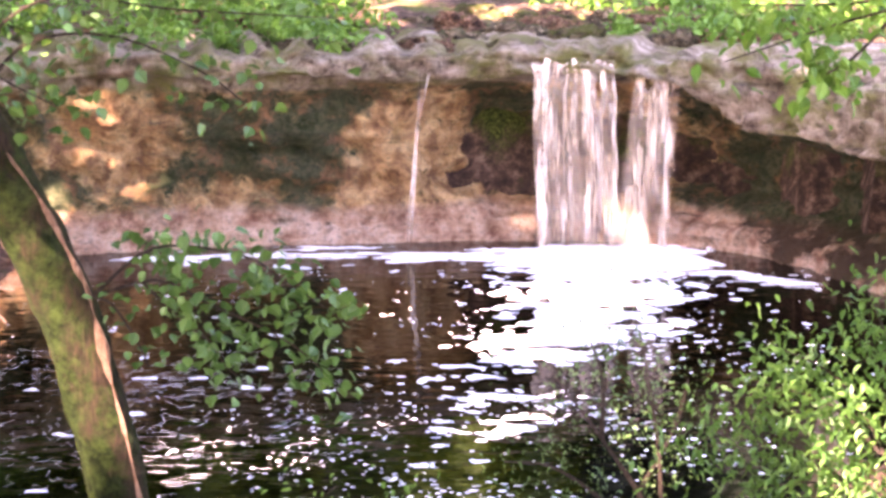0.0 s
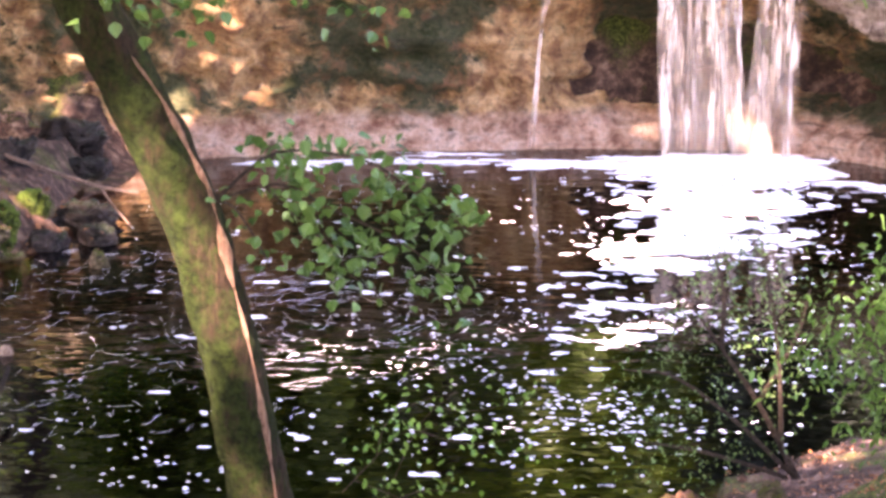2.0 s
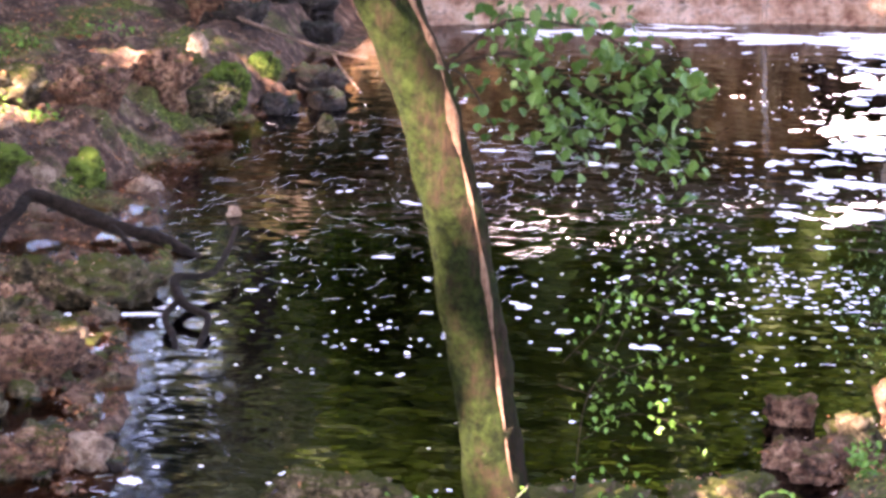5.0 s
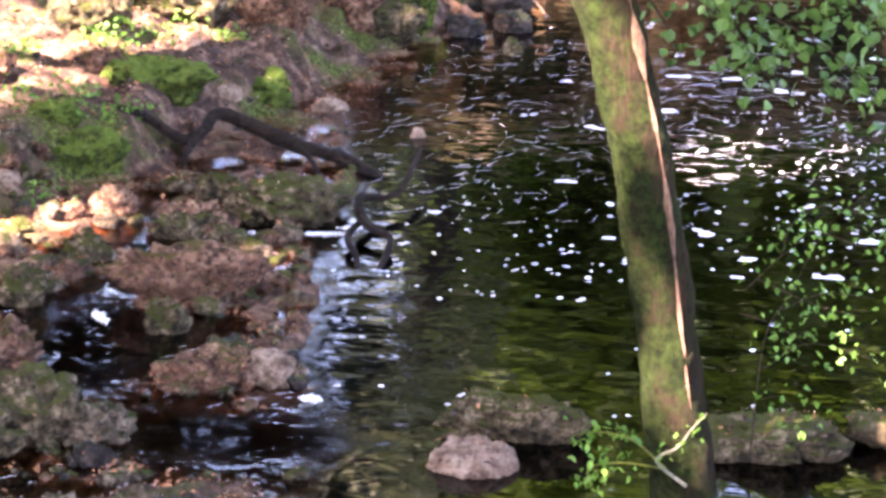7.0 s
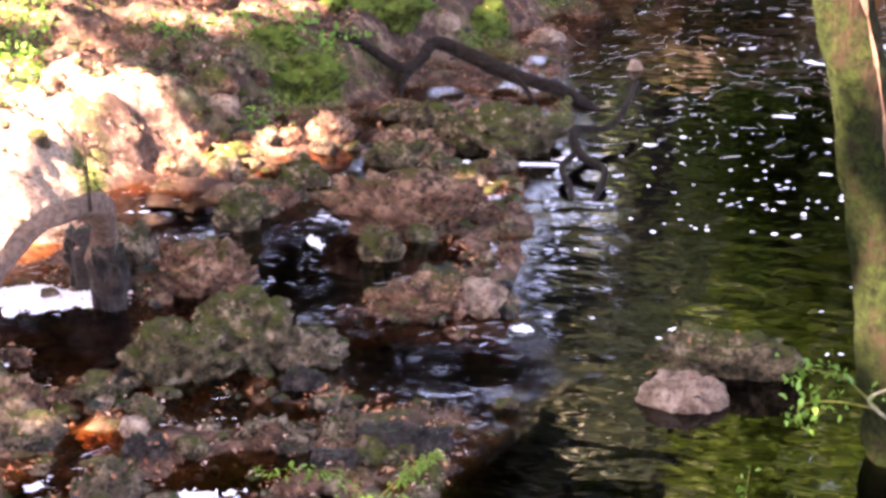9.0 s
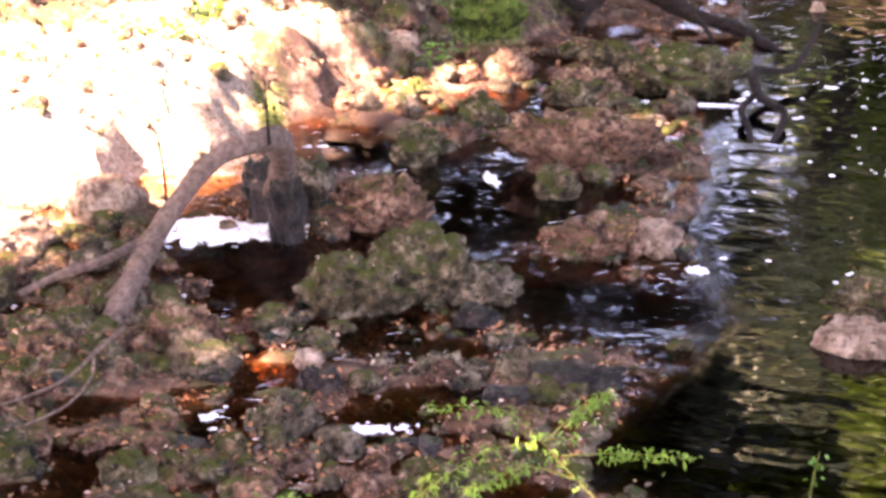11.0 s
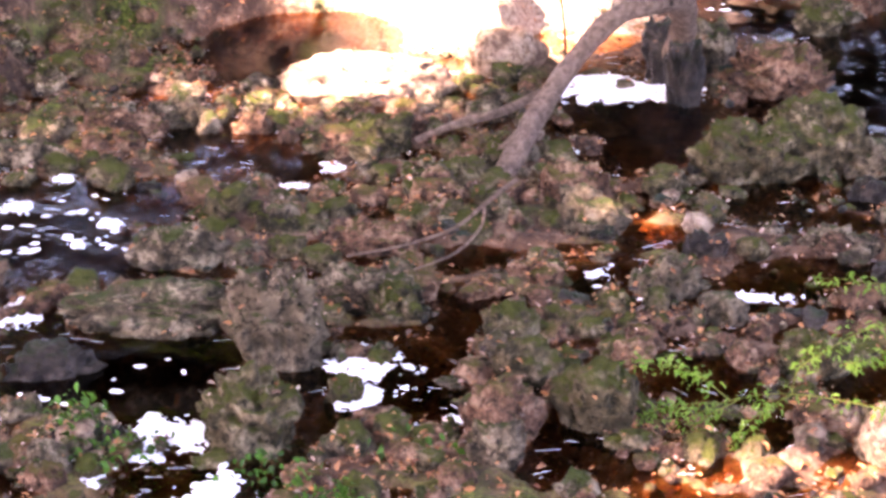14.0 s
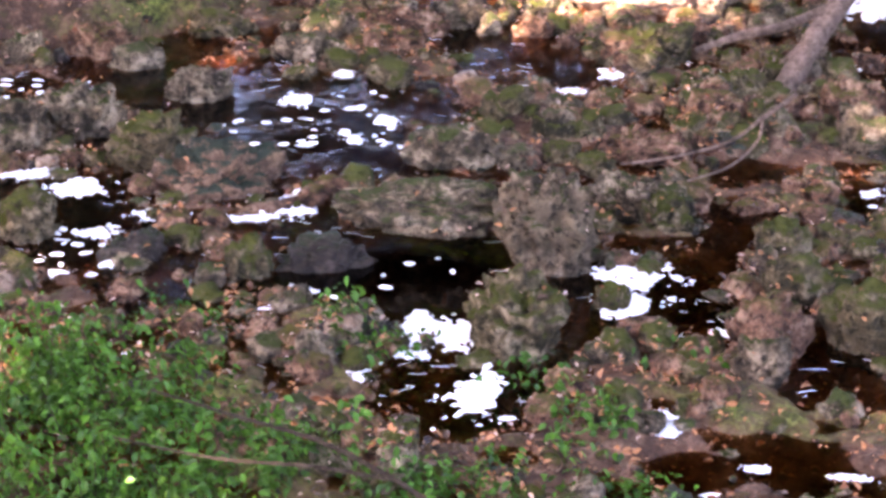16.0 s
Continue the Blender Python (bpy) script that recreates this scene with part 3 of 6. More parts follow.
    return tagged(ob, "undercut limestone cliff, mossy and tan, with a washed pink foot", "cliff", kind="structure")


build_cliff()


# ---- the waterfall ----
def water_sheet(seed, x_top, x_foot, y, z0, z1, reach, wave, mat, base, name):
    """One thin sheet that leaves the lip, bends over and falls; its rims fray out."""
    a, t = np.meshgrid(np.linspace(0, 1, 24), np.linspace(0, 1, 44))
    along = np.c_[a.ravel() * (x_top[1] - x_top[0]) * 5 + seed * 3.7, t.ravel() * 2.2, np.full(a.size, seed * 1.9)]
    ripple = fbm(along, 3, 33).reshape(a.shape)
    sway = fbm(np.c_[t.ravel() * 2.4, np.full(a.size, seed * 3.1), np.zeros(a.size)], 2, 31).reshape(a.shape)
    fall = np.clip((t - 0.1) / 0.9, 0, 1)
    left, right = x_top[0] + (x_foot[0] - x_top[0]) * fall ** 0.8, x_top[1] + (x_foot[1] - x_top[1]) * fall ** 0.8
    px = left + (right - left) * a + wave * (sway * (0.2 + fall) + 0.5 * ripple)
    py = np.where(t < 0.1, y + 0.6 - 4.2 * t, y + 0.18 - reach * np.sqrt(fall)) + 0.14 * ripple * (0.3 + fall)
    pz = z0 + 0.05 - 0.3 * np.minimum(t, 0.1) - (z0 - z1) * fall ** 1.25 + 0.05 * ripple * (1 - fall)
    i = (np.arange(43)[:, None] * 24 + np.arange(23)[None]).ravel()
    ob = mesh_object(name, np.c_[px.ravel(), py.ravel(), pz.ravel()], np.c_[i, i + 1, i + 25, i + 24].tolist(), mat, base)
    fray = np.clip(smooth_step(0, 0.3, a) * smooth_step(1, 0.7, a), 0, 1) * smooth_step(0.0, 0.08, t) * (1 - 0.35 * smooth_step(0.8, 1, t)) * (1 + 2.5 * np.exp(-((t - 0.1) / 0.07) ** 2))
    rim = ob.data.attributes.new("rim", "FLOAT", "POINT")
    rim.data.foreach_set("value", fray.ravel().astype(np.float32))
    return ob


def waterfall(name, label, x_top, x_foot, y, z0, strands, width, sheets=2, z1=-0.02, reach=0.3):
    base = thing(name, label, "waterfall", group="streams of the waterfall")
    for k in range(sheets):
        water_sheet(k + 11 * len(label), x_top, x_foot, y + 0.12 * k, z0, z1, reach, 0.08, VEIL, base, "veil")
    for k in range(strands):
        u = (k + rng.uniform(0.0, 1.0)) / strands
        a = x_top[0] + (x_top[1] - x_top[0]) * u
        c = x_foot[0] + (x_foot[1] - x_foot[0]) * min(1, max(0, u + rng.normal(0, 0.1)))
        w = width * rng.uniform(0.5, 1.6)
        water_sheet(k + 7 * len(label), (a - w, a + w), (c - 1.3 * w, c + 1.3 * w), y - 0.08 + rng.uniform(-0.08, 0.08), z0 + rng.uniform(-0.05, 0.05), z1,
                    reach * rng.uniform(0.7, 1.4), 0.2, FALLING, base, "strand")
    return base


waterfall("waterfall", "wide white and tea-brown curtain of falling water over the ledge", (1.3, 2.15), (1.3, 2.16), 36.05, 2.64, 9, 0.06, 2)
waterfall("waterfall", "thin broken strands arching down beside the wide curtain", (1.85, 2.45), (2.15, 2.6), 36.0, 2.64, 6, 0.045, 1)
waterfall("waterfall", "slanting pale curtain of falling water in a notch", (2.75, 3.4), (2.45, 3.2), 35.85, 2.42, 6, 0.07, 2)
waterfall("waterfall_trickle", "thin trickle down the cliff beside the main fall", (-0.3, -0.12), (-0.6, -0.4), 36.0, 2.6, 2, 0.018, 0, 0.05)

# ---- foam and water glints ----
def foam_disc(rs, x, y, rx, ry, turn):
    n = 9
    a = np.linspace(0, 2 * math.pi, n, endpoint=False)
    r = 1 + 0.5 * (rs.random(n) - 0.5)
    px, py = rx * r * np.cos(a), ry * r * np.sin(a)
    c, s = math.cos(turn), math.sin(turn)
    # thin at the rim, a little raised in the middle
    ring = np.c_[x + px * c - py * s, y + px * s + py * c, np.full(n, 0.002)]
    top = np.c_[x + 0.8 * (px * c - py * s), y + 0.8 * (px * s + py * c), np.full(n, 0.003 + min(0.012, 0.08 * ry) + 0.008 * rs.random() * min(1.0, ry / 0.1) ** 2)]
    return np.vstack([ring, top]), [(i, (i + 1) % n, n + (i + 1) % n, n + i) for i in range(n)] + [tuple(range(n, 2 * n))]


def foam_sheet(f, xs, ys, thick):
    """A lacy skin of foam wherever the field f is above nought, its rim drawn to the exact edge."""
    X, Y = np.meshgrid(xs, ys)
    gy, gx = np.gradient(f, ys[1] - ys[0], xs[1] - xs[0])
    step = np.where(f < 0, -f / (gx * gx + gy * gy + 1e-6), 0)
    cell = 0.7 * (xs[1] - xs[0])
    X = X + np.clip(step * gx, -cell, cell)
    Y = Y + np.clip(step * gy, -cell, cell)
    Z = 0.002 + thick * smooth_step(0, 0.25, f)
    nx, ny = len(xs), len(ys)
    on = f > 0
    cells = on[:-1, :-1] | on[1:, :-1] | on[:-1, 1:] | on[1:, 1:]
    i = (np.arange(ny - 1)[:, None] * nx + np.arange(nx - 1)[None])[cells]
    faces = np.c_[i, i + 1, i + 1 + nx, i + nx]
    used, faces = np.unique(faces, return_inverse=True)
    return np.c_[X.ravel(), Y.ravel(), Z.ravel()][used], faces.reshape(-1, 4)


def foam_field(name, label, spots, skin=None):
    V, F, n = [], [], 0
    rs = np.random.default_rng(len(spots))
    if skin:
        V.append(skin[0])
        F += [tuple(q) for q in skin[1].tolist()]
        n = len(skin[0])
    for x, y, rx, ry, turn in spots:
        v, f = foam_disc(rs, x, y, rx, ry, turn)
        V.append(v)
        F += [tuple(i + n for i in face) for face in f]
        n += len(v)
    ob = mesh_object(name, np.vstack(V), F, FOAM, smooth=False)
    return tagged(ob, label, "foam", kind="stuff")


def pool_skin():
    """The boil under the fall and the torn streak that drifts from it across the pool."""
    xs, ys = np.arange(-5, 5.6, 0.035), np.arange(20, 35.9, 0.055)
    X, Y = np.meshgrid(xs, ys)
    p = np.c_[X.ravel(), Y.ravel(), np.zeros(X.size)]
    p = p + 0.5 * np.c_[fbm(p * 0.7, 2, 141), fbm(p * 0.7, 2, 142), np.zeros(X.size)]
    low, high = fbm(p * 1.0, 3, 143).reshape(X.shape), fbm(p * (5.0, 6.5, 1), 3, 144).reshape(X.shape)
    bands = fbm(p * (0.5, 3.4, 1), 3, 145).reshape(X.shape)
    clots = fbm(p * (1.5, 3.6, 1), 3, 146).reshape(X.shape)
    cx = np.interp(Y, [20, 24, 25, 26.6, 28, 29.5, 30.9, 34.4], [-0.3, 0.05, 0.25, 0.4, 0.8, 1.6, 2.0, 2.3])
    w = np.interp(Y, [20, 24, 26.6, 28, 29.5, 31, 34.4], [0.4, 0.55, 0.7, 0.9, 1.25, 1.4, 1.5])
    core = np.exp(-((X - cx) / w) ** 4) * smooth_step(22.5, 25, Y)
    boil = np.exp(-((X - 2.2) / 1.3) ** 2 - ((Y - 35.0) / 1.7) ** 2)
    spine = np.exp(-((X - cx + 0.45 * smooth_step(30, 27, Y)) / (0.3 * w)) ** 2) * smooth_step(27, 30, Y)
    f = (0.36 + 0.16 * smooth_step(26, 30, Y)) * core + 0.8 * boil + 0.3 * spine - 0.6 + 1.3 * clots + 1.2 * high + 0.4 * low
    streaks = -0.16 + 1.3 * bands + 0.4 * high - 0.5 * smooth_step(34.2, 32.8, Y) - 0.5 * smooth_step(-1.5, -4.5, X) - 0.4 * smooth_step(3.2, 5, X)
    f = np.maximum(f, streaks)
    f = np.where(side_of(POOL, X.ravel(), Y.ravel(), True).reshape(X.shape) > 0.1, f, -1)
    return foam_sheet(f, xs, ys, 0.03)


def pool_foam_glints():
    rs = np.random.default_rng(5)
    spots = []
    # loose clots beside the streak, then specks, and further out thin threads painted in as glints
    for _ in range(2600):
        y = rs.uniform(21.5, 35.5)
        u = (35.5 - y) / 15.5
        x = rs.normal(np.interp(y, [20, 25, 30, 35], [0.1, 0.9, 1.6, 2.4]), 0.9)
        n = vnoise(np.array([[x * 0.9, y * 0.8, 0.0]]), 41)[0]
        if rs.random() < max(0, (n - 0.42) * 2.0):
            k = 0.32 + 0.85 * (1 - u) * rs.random()
            spots.append((x, y, rs.uniform(0.03, 0.13) * k, rs.uniform(0.025, 0.07) * k, rs.normal(0, 0.25)))
    for _ in range(3600):
        x, y = rs.uniform(-5.5, 5), rs.uniform(16.5, 34)
        n = vnoise(np.array([[x * 0.7, y * 0.5, 9.0]]), 47)[0]
        if rs.random() < max(0.07, (n - 0.5) * 2.2):
            k = 0.6 if x < -0.8 and y > 21 else 1.0
            spots.append((x, y, k * rs.uniform(0.01, 0.032), k * rs.uniform(0.008, 0.026), rs.normal(0, 0.4)))
    # foam-white threads stand in for sky glints on the ripples
    for _ in range(1000):
        if rs.random() < 0.4:
            a, q = rs.uniform(0, 6.28), 0.25 + 0.75 * rs.random() ** 0.7
            x, y = -2.4 + 1.9 * q * math.cos(a), 25.8 + 3.0 * q * math.sin(a)
            flow = a + 1.57 + rs.normal(0, 0.6)
        else:
            x, y = rs.uniform(-6.6, -2.4), rs.uniform(21.2, 29)
            flow = 0.95 + 0.45 * math.sin(0.9 * x + 0.5 * y) + rs.normal(0, 0.6)
        spots.append((x, y, rs.uniform(0.02, 0.12), rs.uniform(0.0006, 0.0017), flow))
    for _ in range(260):
        spots.append((rs.normal(-0.9, 0.9), rs.uniform(20.5, 26), rs.uniform(0.01, 0.03), rs.uniform(0.008, 0.022), rs.normal(0, 0.3)))
    for _ in range(200):
        x = rs.uniform(-4.5, 5)
        spots.append((x, 35.4 - 0.08 * x * x * (x > 0) - 0.02 * x * x - abs(rs.normal(0, 0.2)), rs.uniform(0.08, 0.3), rs.uniform(0.02, 0.06), rs.normal(0, 0.1)))
    pool = side_of(POOL, np.array([s[0] for s in spots]), np.array([s[1] for s in spots]), True)
    return [s for s, d in zip(spots, pool) if d > 0.15]


foam_field("pool_foam_glints", "white foam drifting over the dark pool below the fall, with threads for sky glints", pool_foam_glints(), pool_skin())


def foam_patch(label, x, y, rx, ry, tail=0.0, turn=0.0):
    """A clot of foam caught in the creek: a lacy sheet with drawn-out arms and holes."""
    seed = int(abs(x * 131 + y * 17))
    rx, ry = 0.68 * rx, 0.68 * ry
    reach = 1.9 * max(rx, ry) + tail
    g = np.arange(-reach, reach, max(0.008, reach / 40))
    X, Y = np.meshgrid(g, g)
    c, s = math.cos(turn), math.sin(turn)
    px, py = X * c + Y * s, -X * s + Y * c
    q = np.c_[X.ravel() + seed, Y.ravel(), np.full(X.size, seed * 0.37)]
    lobes, lace = fbm(q * (0.9 / min(rx, ry)), 3, seed).reshape(X.shape), fbm(q * (3.2 / min(rx, ry)), 2, seed + 1).reshape(X.shape)
    px = np.where(px > 0, px / (1 + 0.8 * tail / rx), px)
    f = 1.0 - np.hypot(px / rx, py / ry) * 0.8 + 2.2 * lobes + 0.9 * lace
    f = np.where(np.maximum(np.abs(X), np.abs(Y)) > reach * 0.94, -1, f)
    f = np.minimum(f, 3.5 * np.abs(lace + 0.35 * lobes) + 0.6 - 0.75 * np.hypot(px / rx, py / ry))
    v, faces = foam_sheet(f, g, g, 0.016)
    if len(faces) < 6:
        return None
    ob = mesh_object("foam_patch", v + (x, y, 0), faces.tolist(), FOAM)
    return tagged(ob, label, "foam", "foam patches of the creek")


def creek_foam_glints():
    rs = np.random.default_rng(13)
    x, y = rs.uniform(-12.5, -3.5, 9000), rs.uniform(8.3, 19, 9000)
    h = ground_height(x[None], y[None])[0]
    n = fbm(np.c_[x, y, np.zeros(9000)] * 1.1, 3, 87)
    ok = (h < -0.03) & (n > 0.17) & (side_of(POOL, x, y, True) < -0.3) & (np.hypot(x, y) > 10.3) & (rs.random(9000) < 0.4)
    flecks = [(a, b, rs.uniform(0.012, 0.055), rs.uniform(0.01, 0.035), rs.uniform(0.2, 1.0)) for a, b in zip(x[ok], y[ok])]
    # thin threads painted in for sky sheen where the water runs over stones
    run = (h < -0.012) & (h > -0.2) & (fbm(np.c_[x, y, np.full(9000, 5.0)] * 1.4, 2, 88) > 0.02) & (side_of(POOL, x, y, True) < -0.2) & (np.hypot(x, y) > 10.3) & (rs.random(9000) < 0.2)
    return flecks + [(a, b, rs.uniform(0.015, 0.07), rs.uniform(0.001, 0.0028), rs.normal(0.55, 0.5)) for a, b in zip(x[run], y[run])]


foam_field("creek_foam_glints", "small white foam flecks drifting down the shallow creek, with threads for ripple sheen", creek_foam_glints())
FOAM_LABEL = "white foam clot caught between creek rocks"
foam_patch(FOAM_LABEL, -7.28, 10.88, 0.12, 0.26, 0.2, 0.59)
foam_patch(FOAM_LABEL, -7.01, 10.49, 0.13, 0.14, 0.2, 0.99)
foam_patch(FOAM_LABEL, -7.67, 9.63, 0.18, 0.22, 0.2, 0.67)
foam_patch(FOAM_LABEL, -7.80, 9.17, 0.21, 0.10, 0.2, 0.71)
foam_patch(FOAM_LABEL, -6.99, 9.22, 0.19, 0.30, 0.0, 0.65)
foam_patch(FOAM_LABEL, -7.67, 9.01, 0.09, 0.18, 0.0, 0.71)
foam_patch(FOAM_LABEL, -6.09, 9.58, 0.09, 0.11, 0.0, 0.57)
foam_patch(FOAM_LABEL, -9.36, 10.45, 0.22, 0.19, 0.0, 0.73)
foam_patch(FOAM_LABEL, -9.52, 10.07, 0.14, 0.05, 0.2, 0.76)
foam_patch(FOAM_LABEL, -6.70, 10.05, 0.09, 0.09, 0.0, 0.59)
foam_patch(FOAM_LABEL, -10.47, 14.56, 0.09, 0.11, 0.0, 0.62)
foam_patch(FOAM_LABEL, -5.70, 12.94, 0.10, 0.08, 0.2, 0.41)
foam_patch(FOAM_LABEL, -6.65, 12.79, 0.09, 0.08, 0.0, 0.48)
foam_patch(FOAM_LABEL, -9.77, 11.87, 0.09, 0.10, 0.0, 0.69)
foam_patch(FOAM_LABEL, -9.73, 11.48, 0.06, 0.08, 0.0, 0.70)
foam_patch(FOAM_LABEL, -10.52, 12.34, 0.07, 0.10, 0.0, 0.71)
foam_patch(FOAM_LABEL, -10.47, 11.78, 0.13, 0.11, 0.0, 0.73)
foam_patch(FOAM_LABEL, -8.31, 15.91, 0.51, 0.31, 0.2, 0.48)
foam_patch(FOAM_LABEL, -7.83, 14.67, 0.12, 0.08, 0.0, 0.49)
foam_patch(FOAM_LABEL, -9.03, 13.49, 0.14, 0.09, 0.0, 0.59)
foam_patch(FOAM_LABEL, -9.11, 13.03, 0.15, 0.08, 0.0, 0.61)
foam_patch(FOAM_LABEL, -10.58, 9.84, 0.21, 0.16, 0.0, 0.82)
foam_patch(FOAM_LABEL, -9.93, 9.85, 0.16, 0.09, 0.0, 0.79)
foam_patch(FOAM_LABEL, -10.02, 9.41, 0.15, 0.08, 0.0, 0.82)
foam_patch(FOAM_LABEL, -9.81, 8.88, 0.12, 0.05, 0.0, 0.84)
foam_patch(FOAM_LABEL, -11.03, 9.74, 0.11, 0.09, 0.2, 0.85)
foam_patch(FOAM_LABEL, -9.63, 9.18, 0.10, 0.05, 0.0, 0.81)
foam_patch(FOAM_LABEL, -9.74, 9.46, 0.08, 0.05, 0.0, 0.80)
foam_patch(FOAM_LABEL, -6.03, 9.55, 0.12, 0.16, 0.0, 0.56)
foam_patch(FOAM_LABEL, -6.38, 10.62, 0.05, 0.07, 0.2, -0.06)
foam_patch(FOAM_LABEL, -5.44, 9.47, 0.08, 0.035, 0.0, 0.52)
foam_patch(FOAM_LABEL, -5.07, 9.66, 0.08, 0.03, 0.1, 0.48)
foam_patch(FOAM_LABEL, -8.77, 8.42, 0.06, 0.05, 0.0, 0.81)
foam_patch(FOAM_LABEL, -8.02, 16.10, 0.19, 0.13, 0.0, 0.46)
foam_patch(FOAM_LABEL, -7.83, 14.66, 0.08, 0.08, 0.0, 0.49)
foam_patch(FOAM_LABEL, -7.93, 15.87, 0.47, 0.10, 0.0, 0.46)
foam_patch(FOAM_LABEL, -7.75, 16.16, 0.26, 0.11, 0.0, 0.45)
foam_patch(FOAM_LABEL, -6.67, 17.80, 0.05, 0.17, 0.0, 0.6)
foam_patch(FOAM_LABEL, -6.26, 20.28, 0.25, 0.05, 0.0, 0.30)
foam_patch(FOAM_LABEL, -5.39, 20.69, 0.10, 0.07, 0.0, 0.25)
foam_patch(FOAM_LABEL, -5.58, 20.44, 0.25, 0.05, 0.0, 0.27)
foam_patch(FOAM_LABEL, -4.57, 16.40, 0.10, 0.09, 0.0, 0.27)

# ---- rocks ----
ROCK_LABELS = {
    "grey": "pitted grey limestone rock in the creek bed", "moss": "mossy limestone rock rising from shallow water", "brown": "brown limestone rock with leaf scraps",
    "pale": "pale tan limestone block beside the creek", "green": "bright green moss cushion on the creek bank", "wet": "dark wet limestone rock at the waterline",
    "red": "reddish tannin-stained limestone slab in the creek"}


def ball(level):
    bm = bmesh.new()
    bmesh.ops.create_icosphere(bm, subdivisions=level, radius=1)
    v = np.array([q.co[:] for q in bm.verts])
    f = [tuple(q.index for q in face.verts) for face in bm.faces]
    bm.free()
    return v, f


BALL5, BALL4, BALL3, BALL2 = ball(5), ball(4), ball(3), ball(1)


def rock_shape(shape, seed, rough=1.0, cut=0.0):
    v, f = shape
    q = v + seed * 3.3
    pits = np.abs(fbm(q * 3.4, 3, seed + 5))
    r = 0.88 + rough * (0.8 * fbm(q * 1.1, 2, seed) + 0.6 * fbm(q * 2.6, 3, seed + 1) + 0.35 * fbm(q * 5.5, 2, seed + 2) + 0.75 * pits
                        - 1.3 * np.clip(0.06 - np.abs(fbm(q * 2.7, 2, seed + 7)), 0, 1) - 0.26 * smooth_step(0.1, 0.22, fbm(q * 5.2, 2, seed + 8)))
    w = v * r[:, None]
    # flattish bedding planes on top and bottom
    w[:, 2] = np.sign(w[:, 2]) * np.abs(w[:, 2]) ** 0.8
    w[:, :2] = np.sign(w[:, :2]) * np.abs(w[:, :2]) ** 0.85
    # the water has eaten the foot away under an overhanging brow
    w[:, :2] *= (1 - cut * smooth_step(0.34, -0.1, w[:, 2]))[:, None]
    return w, f


rock_count = [0]
# the height of what leaves can lie on, in cells of 4 cm
CELL, X0, Y0 = 0.04, -15.5, 6.5
cover_z = np.full((520, 700), -9.0)


def cover(verts, m):
    w = np.asarray(verts) @ np.array(m.to_3x3()).T + np.array(m.translation)
    i, j = ((w[:, 0] - X0) / CELL).astype(int), ((w[:, 1] - Y0) / CELL).astype(int)
    ok = (i >= 0) & (j >= 0) & (i < 520) & (j < 700)
    np.maximum.at(cover_z, (i[ok], j[ok]), w[ok, 2])


def lie_on(x, y):
    i, j = np.clip(((x - X0) / CELL).astype(int), 0, 519), np.clip(((y - Y0) / CELL).astype(int), 0, 699)
    return np.maximum(ground_height(x[None], y[None])[0], cover_z[i, j])




def boulder(x, y, z, w, d, h, turn, kind, label="", cut=0.22):
    """A rock of that width, depth and height above its foot, turned to face down the bank."""
    rock_count[0] += 1
    v, f = rock_shape(BALL5 if w > 0.6 else BALL4, rock_count[0], {"green": 0.8, "pale": 0.45}.get(kind, 1.0), cut)
    v = v * (w * 0.46, d * 0.49, (h + 0.3) * 0.5)
    ob = mesh_object("moss_cushion" if kind == "green" else "rock", v, f, ROCK[kind])
    g = max(z, min(height_at(x, y) - 0.08, z + 0.15))
    ob.matrix_world = pose(x, y, g + h * 0.5 - 0.15, 0, 0, turn)
    cover(v, ob.matrix_world)
    return tagged(ob, label or ROCK_LABELS[kind], "moss" if kind == "green" else "rock", "rocks of the creek")


boulder(-3.05, 16.04, 0.00, 1.24, 0.44, 0.35, 11, "moss")
boulder(-3.16, 15.40, 0.00, 0.70, 0.47, 0.19, 12, "pale")
boulder(-5.39, 16.58, 0.01, 0.88, 0.64, 0.25, 18, "brown")
boulder(-5.99, 20.90, 0.00, 1.22, 0.92, 0.35, 16, "moss")
boulder(-7.29, 24.64, 0.09, 0.56, 0.42, 0.27, 16, "green")
boulder(-8.11, 23.48, 0.50, 1.13, 0.63, 0.32, 19, "green")
boulder(-8.56, 21.81, 0.53, 0.64, 0.48, 0.20, 21, "green")
boulder(-8.23, 21.73, 0.19, 0.91, 0.50, 0.25, 21, "green")
boulder(-7.59, 24.10, 0.27, 0.41, 0.30, 0.15, 17, "pale")
boulder(-6.71, 24.94, 0.00, 0.48, 0.33, 0.13, 15, "pale")
boulder(-5.55, 24.01, 0.00, 0.20, 0.15, 0.11, 13, "pale")
boulder(-8.92, 23.64, 0.53, 0.41, 0.30, 0.26, 21, "brown")
boulder(-6.57, 14.81, 0.00, 0.84, 0.54, 0.37, 23, "moss")
boulder(-6.24, 15.24, 0.00, 0.80, 0.52, 0.47, 22, "moss")
boulder(-5.82, 15.35, 0.00, 0.65, 0.42, 0.23, 20, "grey")
boulder(-7.96, 16.27, 0.00, 0.42, 0.31, 0.56, 26, "wet")
boulder(1.62, 18.63, 0.24, 0.30, 0.22, 0.23, -5, "moss")
boulder(1.12, 18.39, 0.12, 0.35, 0.26, 0.19, -3, "brown")
boulder(3.58, 22.61, 0.00, 0.32, 0.24, 0.93, -9, "pale")
boulder(-6.75, 33.92, 0.33, 1.07, 0.80, 0.46, 11, "wet")
boulder(-7.23, 31.72, 0.52, 0.87, 0.65, 0.37, 13, "wet")
boulder(-6.49, 33.31, 0.04, 0.77, 0.58, 0.24, 11, "wet")
